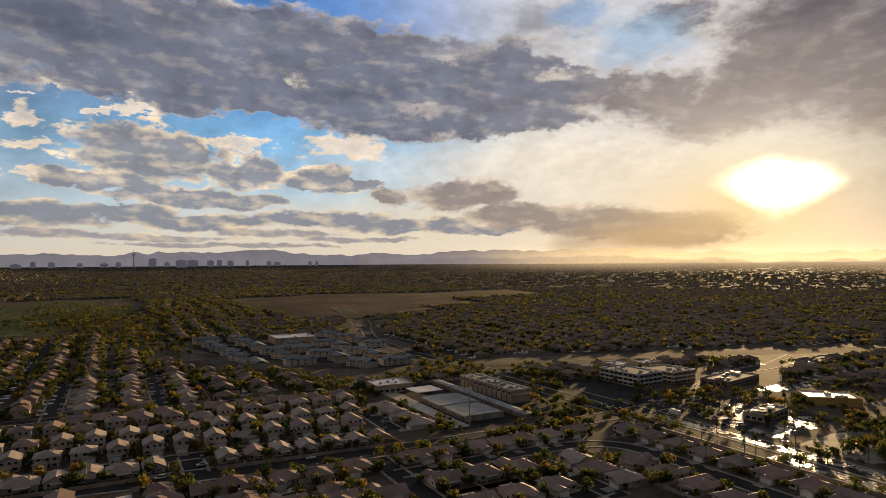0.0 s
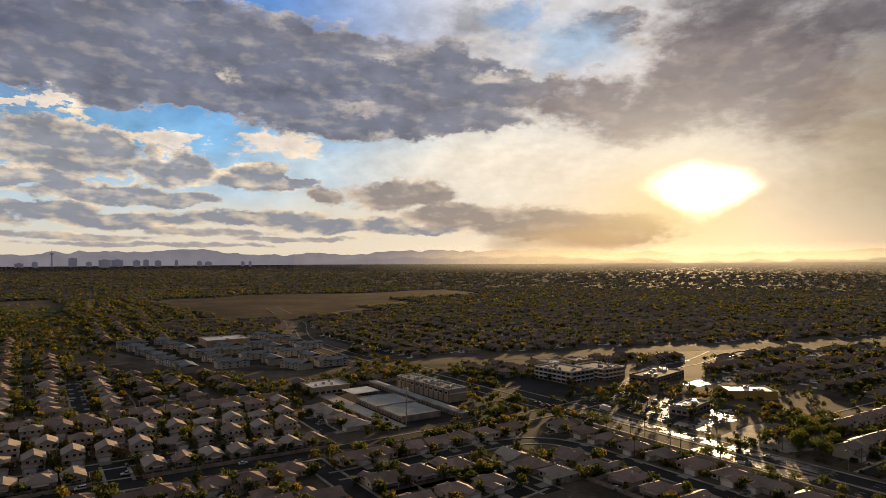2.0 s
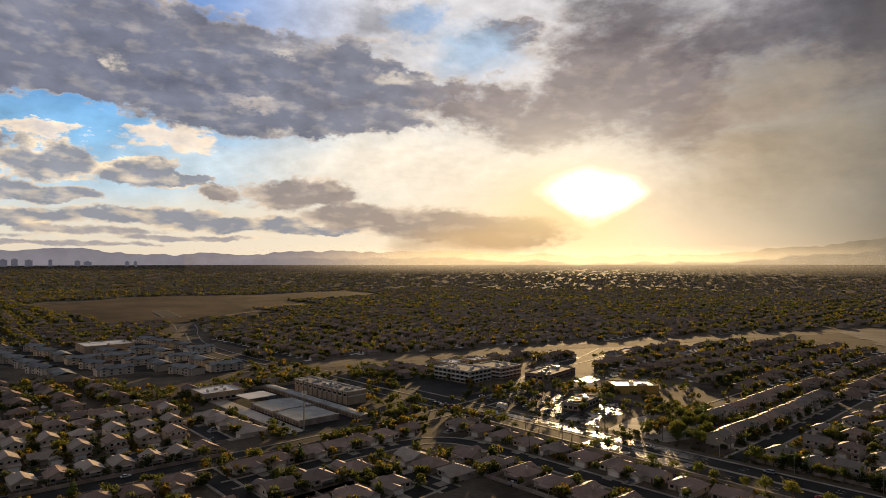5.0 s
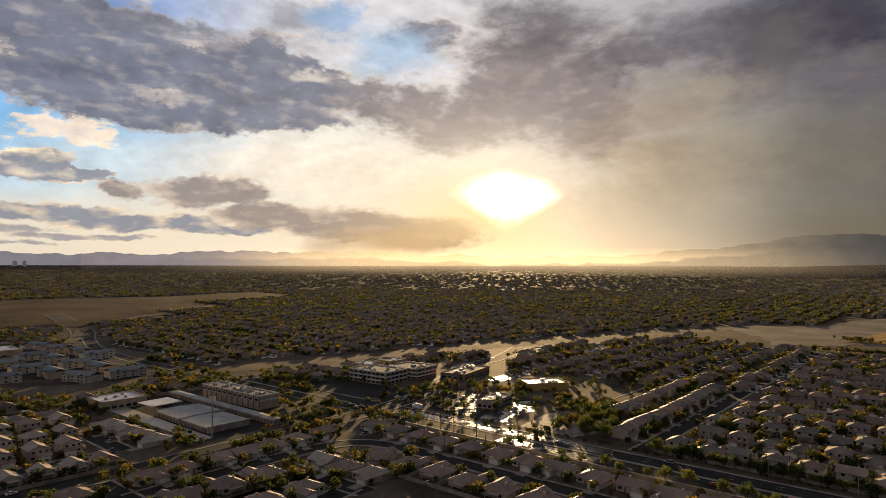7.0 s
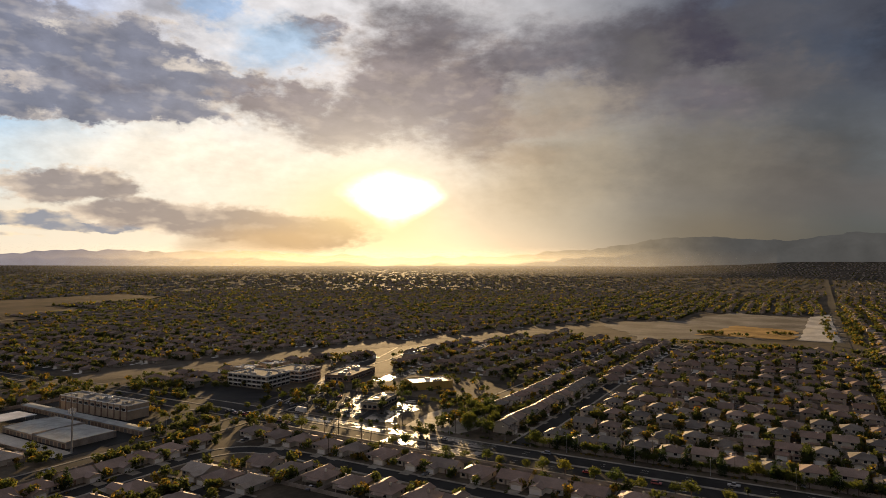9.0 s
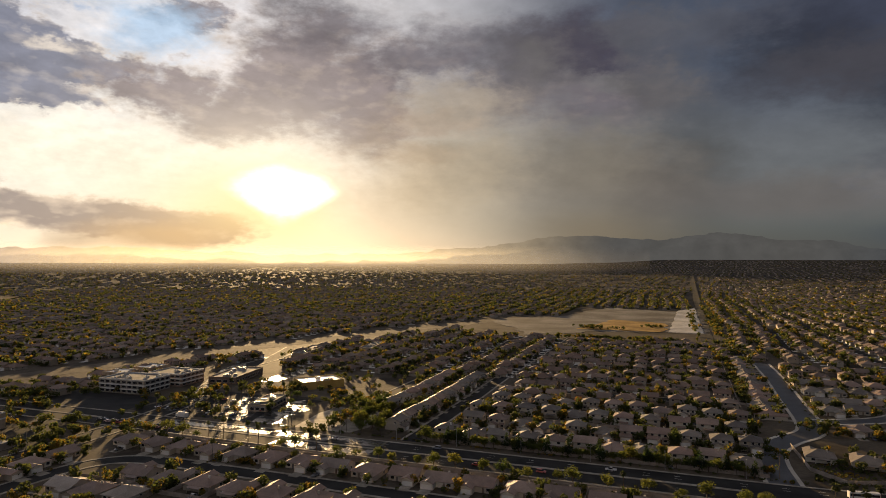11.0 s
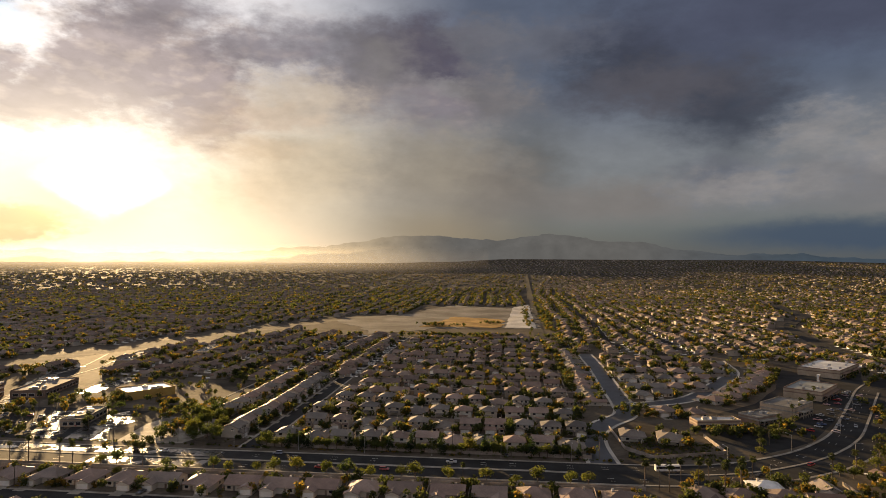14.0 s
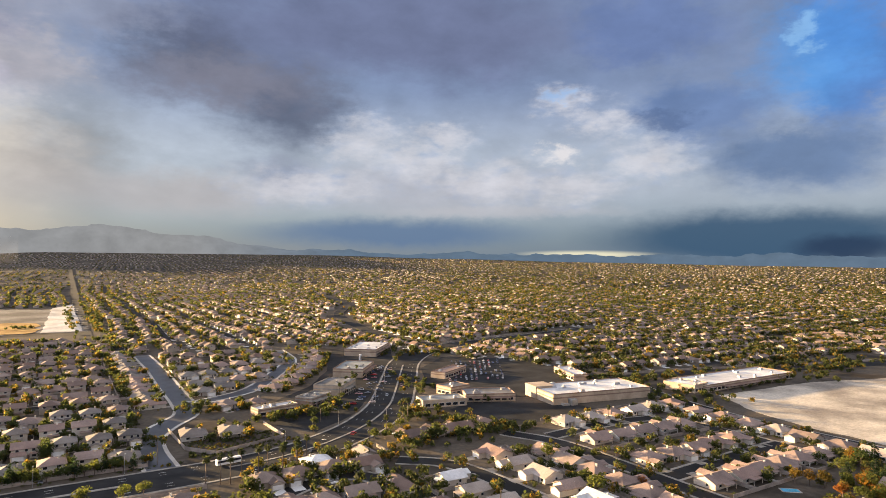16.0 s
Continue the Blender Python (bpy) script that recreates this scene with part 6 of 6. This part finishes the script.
def storage_row(cx, cy, w, d, h, label, roofing=METALROOF):
    """A run of storage units under one ribbed roof, a roll-up door every few metres."""
    ob = thing("storage_building", label, "storage", "self-storage rows", at=pose(cx, cy, 0))
    part("wall", Build().box(-w / 2, w / 2, -d / 2, d / 2, -0.3, h), TANWALL, ob)
    part("roof", Build().gable(-w / 2 - 0.3, w / 2 + 0.3, -d / 2 - 0.3, d / 2 + 0.3, h, min(0.6, d * 0.06), along="x"), roofing, ob)
    for i in range(int(w / 3.6)):
        a = -w / 2 + 0.6 + i * (w - 0.8) / int(w / 3.6)
        part("roll_up_door", Build().box(a, a + 2.7, -d / 2 - 0.06, -d / 2 + 0.02, 0, 2.3).box(a, a + 2.7, -d / 2 - 0.09, -d / 2 - 0.05, 1.1, 1.16), DOORWOOD, ob)
    for xx in (-w / 2 + 0.1, w / 2 - 0.1):
        part("end_pier", Build().box(xx - 0.3, xx + 0.3, -d / 2 - 0.2, d / 2 + 0.2, 0, h + 0.5), BLOCKWALL, ob)
    return ob


storage_row(-395, 211, 32, 30, 3.4, "wide tan storage building with a ribbed grey-green roof")
storage_row(-361, 210, 32, 28, 3.4, "wide tan storage building with a ribbed grey-green roof")
storage_row(-398, 236, 132, 7, 3.2, "long tan storage row with a ribbed grey roof")
block = flat_building("storage_building", "three-storey tan storage block with brown pilasters", "storage", -410, 257, 71, 16, 9, 2, TANWALL, ROOFGREY, TRIM, units=12, sides="", seed=33, group="self-storage rows", parapet=0.6)
for i in range(12):
    part("pilaster", Build().box(-35.5 + i * 6.4, -34.6 + i * 6.4, -8.35, -8.0, 0, 9.3), BROWNWALL, block)
    if i < 11:
        part("window", window(Build(), -31.9 + i * 6.4, -8, 5.9, 3.6, 1.6, "s"), [TRIM, GLASS], block)
carport = thing("carport", "white flat-roofed vehicle canopy on steel posts", "carport", at=pose(-431, 209, 0, 0, 0, 3))
part("roof", Build().box(-10, 10, -11, 11, 4.0, 4.35), ROOFWHITE, carport)
for px in (-9, 0, 9):
    for py in (-10, 10):
        part("post", Build().tube(px, py, 0, 4.0, 0.15, 0.15, 8), STEEL, carport)
garden_wall_run = Build().box(-470, -336, 181.2, 181.5, -0.3, 0.8).box(-470.3, -470, 181.2, 266, -0.3, 2.3)
setting("wall_storage", garden_wall_run, BLOCKWALL, "tan block wall round the storage yard", "wall")

# apartment blocks with grey roofs
ra = random.Random(17)
flat_plan = None
for ix in range(7):
    for iy in range(5):
        x, y = -830 + ix * 42 + ra.uniform(-4, 4), 100 + iy * 40 + ix * 5 + ra.uniform(-4, 4)
        if y > 276 or (x > -590 and y < 180) or abs(x + 790) < 40 and abs(y - 200) < 42:
            continue
        m = pose(x, y, 0, 0, 0, ra.choice((0, 90, 20)))
        if flat_plan is None:
            ob = flat_plan = thing("apartment_block", "two-storey apartment block with slate-grey gabled roofs", "apartments", "apartment blocks", at=m)
            wl, rf = Build().box(-15, 15, -7, 7, -0.3, 6), Build().gable(-15.6, 15.6, -7.6, 7.6, 6, 2.4, along="x")
            wl.box(-13, -7, -9, -6.9, -0.3, 6).box(7, 13, -9, -6.9, -0.3, 6)
            rf.gable(-13.5, -6.5, -9.6, -1, 6.05, 1.9, along="y").gable(6.5, 13.5, -9.6, -1, 6.05, 1.9, along="y")
            part("wall", wl, STUCCO, ob)
            part("roof", rf, TILE_SLATE, ob)
            for fx in (-10, -3.5, 3.5, 10):
                for fz in (0.9, 3.8):
                    part("window", window(Build(), fx, -9 if abs(fx) > 5 else -7, fz, 1.8, 1.3, "s"), [TRIM, GLASS], ob)
        else:
            copy_thing(flat_plan, m)

# ---- the far skyline ----


def skyline():
    def at(az, r=4700):
        d = heading(az) * r
        return d.x, d.y, land(d.x, d.y)
    x, y, z = at(88.5)
    ob = thing("observation_tower", "slim far observation tower with a round pod", "tower", at=pose(x, y, z))
    part("shaft", Build().tube(0, 0, -5, 78, 7, 3.6, 10), HAZE_BLOCK, ob)
    part("pod", Build().tube(0, 0, 78, 86, 5, 13, 14).tube(0, 0, 86, 91, 13, 8, 14), HAZE_BLOCK, ob)
    part("mast", Build().tube(0, 0, 91, 116, 1.8, 0.6, 8), HAZE_BLOCK, ob)
    r = random.Random(2)
    for az, w, h in ((87.1, 60, 78), (84.9, 88, 66), (84.0, 90, 62), (82.6, 56, 56), (81.9, 44, 62), (81.0, 50, 54), (79.6, 26, 58), (77.8, 36, 46), (77.1, 60, 38), (74.3, 30, 42), (73.7, 20, 46), (90.6, 60, 36), (94.2, 46, 46), (92.3, 40, 40), (96.5, 70, 34), (95.4, 34, 52), (89.6, 36, 46), (86.0, 40, 44)):
        x, y, z = at(az, 4620 + r.uniform(0, 120))
        turn = az + r.uniform(-20, 20)
        w, h = w * 0.75, h * 0.72
        ob = thing("hotel_tower", "far hotel tower in the evening haze", "tower", "skyline towers", at=pose(x, y, z, 0, 0, turn))
        part("wall", Build().box(-w / 2, w / 2, -9, 9, -8, h), HAZE_BLOCK, ob)
        part("roof_plant", Build().box(-w / 5, w / 5, -5, 5, h, h + 5), HAZE_BLOCK, ob)
        for k in range(3):
            part("window_band", Build().box(-w / 2 + 1, w / 2 - 1, -9.3, -9.02, h * (0.25 + 0.22 * k), h * (0.25 + 0.22 * k) + h * 0.1), HAZE_BLOCK, ob)


skyline()

# ---- cars ----


def car_parts(kind):
    """Body, glass and wheels of a saloon, a van or a pickup, its nose to +x."""
    prof = {"saloon": [(-2.25, 0.35), (2.2, 0.35), (2.25, 0.75), (1.1, 0.95), (-1.6, 1.0), (-2.25, 0.9)],
            "van": [(-2.35, 0.4), (2.3, 0.4), (2.35, 0.95), (1.2, 1.1), (-2.35, 1.15)],
            "pickup": [(-2.7, 0.45), (2.6, 0.45), (2.65, 1.0), (1.3, 1.1), (-2.7, 1.1)]}[kind]
    cab = {"saloon": [(1.0, 0.95), (0.35, 1.42), (-1.0, 1.42), (-1.75, 0.98)], "van": [(1.2, 1.1), (0.5, 1.75), (-2.1, 1.75), (-2.32, 1.15)], "pickup": [(1.2, 1.1), (0.6, 1.8), (-0.7, 1.8), (-0.95, 1.1)]}[kind]
    body, glass = Build(), Build()
    for bd, pts, hw in ((body, prof, 0.9), (glass, cab, 0.8)):
        n, k = len(bd.v), len(pts)
        bd.v += [(x, -hw, z) for x, z in pts] + [(x, hw, z) for x, z in pts]
        bd.f += [tuple(range(n, n + k)), tuple(range(n + 2 * k - 1, n + k - 1, -1))] + [(n + (i + 1) % k, n + i, n + k + i, n + k + (i + 1) % k) for i in range(k)]
        bd.m += [0] * (k + 2)
    zt = max(z for x, z in cab)
    xs = [x for x, z in cab if z == zt]
    body.box(min(xs) - 0.02, max(xs) + 0.02, -0.78, 0.78, zt, zt + 0.05)
    out = [("body", body, CARPAINT), ("cabin_glass", glass, GLASS)]
    for x in (-1.4, 1.4):
        for y in (-0.86, 0.86):
            w = Build()
            for s in range(10):
                a, b = 2 * math.pi * s / 10, 2 * math.pi * (s + 1) / 10
                p = [(x + 0.33 * math.cos(t), z, 0.33 + 0.33 * math.sin(t)) for z in (y - 0.1, y + 0.1) for t in (a, b)]
                w.face([p[0], p[1], p[3], p[2]])
            for z in (y - 0.1, y + 0.1):
                w.face([(x + 0.33 * math.cos(2 * math.pi * s / 10), z, 0.33 + 0.33 * math.sin(2 * math.pi * s / 10)) for s in range(10)])
            out.append(("wheel", w, TYRE))
    return out


CARS = {}


def car(kind, x, y, turn, group="parked cars", z=0.06):
    label = {"saloon": "parked saloon car with dark windows", "van": "tall family car with dark windows", "pickup": "pickup truck with an open bed"}[kind]
    m = pose(x, y, z, 0, 0, turn)
    if kind not in CARS:
        ob = CARS[kind] = thing("car", label, "car", group, at=m)
        for name, bd, mt in car_parts(kind):
            part(name, bd, mt, ob)
    else:
        ob = copy_thing(CARS[kind], m)
        ob["group"] = group
    return ob


rc = random.Random(21)
KINDS = ["saloon", "saloon", "van", "pickup"]
for iy in range(9):
    for ix in range(11):
        if rc.random() < 0.8:
            car(rc.choice(KINDS), 286 + ix * 4.6 + iy * 6.6 + rc.uniform(-.4, .4), 446 - ix * 1.3 + iy * 10 + rc.uniform(-.6, .6), 57 + 180 * rc.randrange(2) + rc.uniform(-3, 3), "cars in the store car park")
for i in range(26):
    t = i / 26
    car(rc.choice(KINDS), 176 + 90 * t + rc.uniform(-4, 4) + (i % 3) * 5, 402 + 140 * t + rc.uniform(-3, 3) - (i % 3) * 4, 140 + rc.uniform(-5, 5), "cars at the shopping centre")
for i in range(26):
    car(rc.choice(KINDS), -332 + (i % 9) * 9 + rc.uniform(-1, 1), 340 + (i // 9) * 18 + rc.uniform(-2, 2), rc.choice((80, 260)) + rc.uniform(-4, 4), "cars by the offices")
for i in range(16):
    car(rc.choice(KINDS), -338 + (i % 8) * 7.5 + rc.uniform(-1, 1), 299 + (i // 8) * 3.6, 180 + rc.uniform(-2, 2), "cars waiting at the crossing")
for x, y, turn, kind in ((-29, 317, 180, "pickup"), (-92, 301, 0, "saloon"), (-60, 302, 0, "van"), (-180, 316, 180, "saloon"), (-120, 320, 180, "van"), (118, 316, 30, "saloon"), (150, 336, 42, "van"), (214, 420, 60, "saloon"), (240, 446, 240, "pickup"),
                         (-318, 90, 92, "saloon"), (-322, 20, 272, "van"), (-313, 170, 90, "pickup")):
    car(kind, x, y, turn, "cars on the road")
for x, y in HOUSES[::7]:
    a = rc.uniform(0, 6.28)
    car(rc.choice(KINDS), x + 14.5 * rc.choice((-1, 1)) * 0.3, y - 12.5, 90 + rc.uniform(-6, 6), "cars in driveways", 0.05)

bus = thing("bus", "long white city bus on the avenue", "bus", at=pose(76, 318, 0.06, 0, 0, 8))
part("body", Build().box(-6, 6, -1.25, 1.25, 0.4, 3.0).box(-5.8, 5.8, -1.15, 1.15, 3.0, 3.15), TRIM, bus)
part("window_band", Build().box(-5.6, 5.7, -1.28, 1.28, 1.5, 2.5), GLASS, bus)
for x in (-3.6, 3.8):
    for y in (-1.2, 1.0):
        part("wheel", Build().box(x - 0.45, x + 0.45, y, y + 0.2, 0, 0.9), TYRE, bus)
truck = thing("box_truck", "white box truck on the wet avenue", "truck", at=pose(-296, 324, 0.06, 0, 0, 170))
part("box", Build().box(-5, 2.2, -1.25, 1.25, 0.9, 3.9), TRIM, truck)
part("cab", Build().box(2.4, 4.4, -1.15, 1.15, 0.5, 2.7), TRIM, truck)
part("windscreen", Build().box(4.38, 4.44, -1.0, 1.0, 1.6, 2.4), GLASS, truck)
for x in (-3.6, 3.2):
    for y in (-1.2, 1.0):
        part("wheel", Build().box(x - 0.45, x + 0.45, y, y + 0.2, 0, 0.9), TYRE, truck)

# ---- lamps, poles, pools ----
first_lamp = None
for i in range(22):
    x = -290 + i * 17 * 2.1
    for m in ((pose(x, 327.6, 0.1, 0, 0, 180),) if x < 60 else ()):
        if first_lamp is None:
            first_lamp = thing("street_lamp", "tall grey steel street lamp with a single arm", "street lamp", "lamps along the avenue", at=m)
            part("pole", Build().tube(0, 0, 0, 9.5, 0.12, 0.08, 8), STEEL, first_lamp)
            part("arm", limb(Build(), (0, 0, 9.2), (0, 2.6, 9.9), 0.06, 0.05), STEEL, first_lamp)
            head = part("lamp_head", Build().box(-0.2, 0.2, 2.4, 3.3, 9.8, 9.98), STEEL, first_lamp)
            part("lens", Build().box(-0.15, 0.15, 2.6, 3.2, 9.74, 9.8), TRIM, head, "pale lamp lens")
        else:
            copy_thing(first_lamp, m)
for x, y, turn in ((108, 330, 30), (150, 358, 45), (196, 402, 55), (232, 460, 60), (118, 304, 210), (176, 346, 225), (-326, 60, 0), (-330, -10, 0), (-322, 130, 0), (-322, 240, 0)):
    copy_thing(first_lamp, pose(x, y, 0.1, 0, 0, turn))
tower = thing("cell_tower", "tall steel cell tower with antenna panels", "tower", at=pose(-335, 193, 0))
part("pole", Build().tube(0, 0, 0, 24, 0.5, 0.3, 10), STEEL, tower)
part("platform", Build().tube(0, 0, 21.6, 21.8, 1.6, 1.6, 10), STEEL, tower)
for i in range(6):
    a = i * math.pi / 3
    part("antenna", Build().box(1.6 * math.cos(a) - 0.2, 1.6 * math.cos(a) + 0.2, 1.6 * math.sin(a) - 0.2, 1.6 * math.sin(a) + 0.2, 21, 23.4), TRIM, tower)
pole_line = None
for i in range(8):
    m = pose(-100 + i * 38 - 120, 333.2, 0)
    if pole_line is None:
        pole_line = thing("power_pole", "slim wooden power pole with a crossarm", "power pole", "poles behind the avenue", at=m)
        part("pole", Build().tube(0, 0, 0, 11.5, 0.17, 0.12, 8), BARK, pole_line)
        part("crossarm", Build().box(-1.2, 1.2, -0.07, 0.07, 10.6, 10.8), BARK, pole_line)
    else:
        copy_thing(pole_line, m)
sign = thing("pylon_sign", "white masonry pylon sign of the shopping centre", "sign", at=pose(256, 560, 0, 0, 0, 50))
part("base", Build().box(-2.4, 2.4, -1, 1, 0, 1.6), BLOCKWALL, sign)
part("pylon", Build().box(-1.9, 1.9, -0.7, 0.7, 1.6, 8.6).box(-2.3, 2.3, -0.9, 0.9, 8.6, 9.3), TRIM, sign)
part("panel", Build().box(-1.5, 1.5, -0.78, -0.72, 4.6, 7.6), BROWNWALL, sign)
for x, y in ((-231, 216), (280, 157), (-262, 60), (230, 232), (-410, 14)):
    pool = thing("swimming_pool", "small blue backyard swimming pool with pale coping", "pool", "backyard pools", at=pose(x, y, 0, 0, 0, rc.uniform(0, 180)))
    part("coping", Build().box(-4.2, 4.2, -2.6, 2.6, -0.3, 0.12), CONCRETE, pool)
    part("water", Build().box(-3.6, 3.6, -2.0, 2.0, 0.0, 0.14), POOL, pool)


def yard_shrubs():
    """Low desert shrubs of the front yards and verges, in one mesh."""
    r = random.Random(31)
    spots = []
    for x, y in HOUSES:
        for _ in range(5):
            a = r.uniform(0, 6.28)
            d = r.uniform(9, 15)
            spots.append((x + d * math.cos(a), y + d * math.sin(a)))
    for _ in range(260):
        spots.append((r.uniform(62, 118), r.uniform(334, 366)))
    for _ in range(240):
        spots.append((r.uniform(-290, 60), r.choice((288.5, 290, 329.5, 331))))
    bd = Build()
    for x, y in spots:
        s = r.uniform(0.5, 1.1)
        for _ in range(12):
            d = Vector((r.gauss(0, 1), r.gauss(0, 1), abs(r.gauss(0, 0.8)))).normalized() * s
            a = Vector((r.gauss(0, 1), r.gauss(0, 1), r.gauss(0, 1))).normalized() * s * 0.5
            b = a.cross(d).normalized() * s * 0.5
            c = Vector((x, y, 0.1)) + d
            bd.face([c - a, c + b, c + a, c - b])
    tagged(new("yard_shrubs", bd.mesh("yard_shrubs", [LEAF_FAR])), "low desert shrubs of yards and verges", "shrubs", kind="stuff")


yard_shrubs()
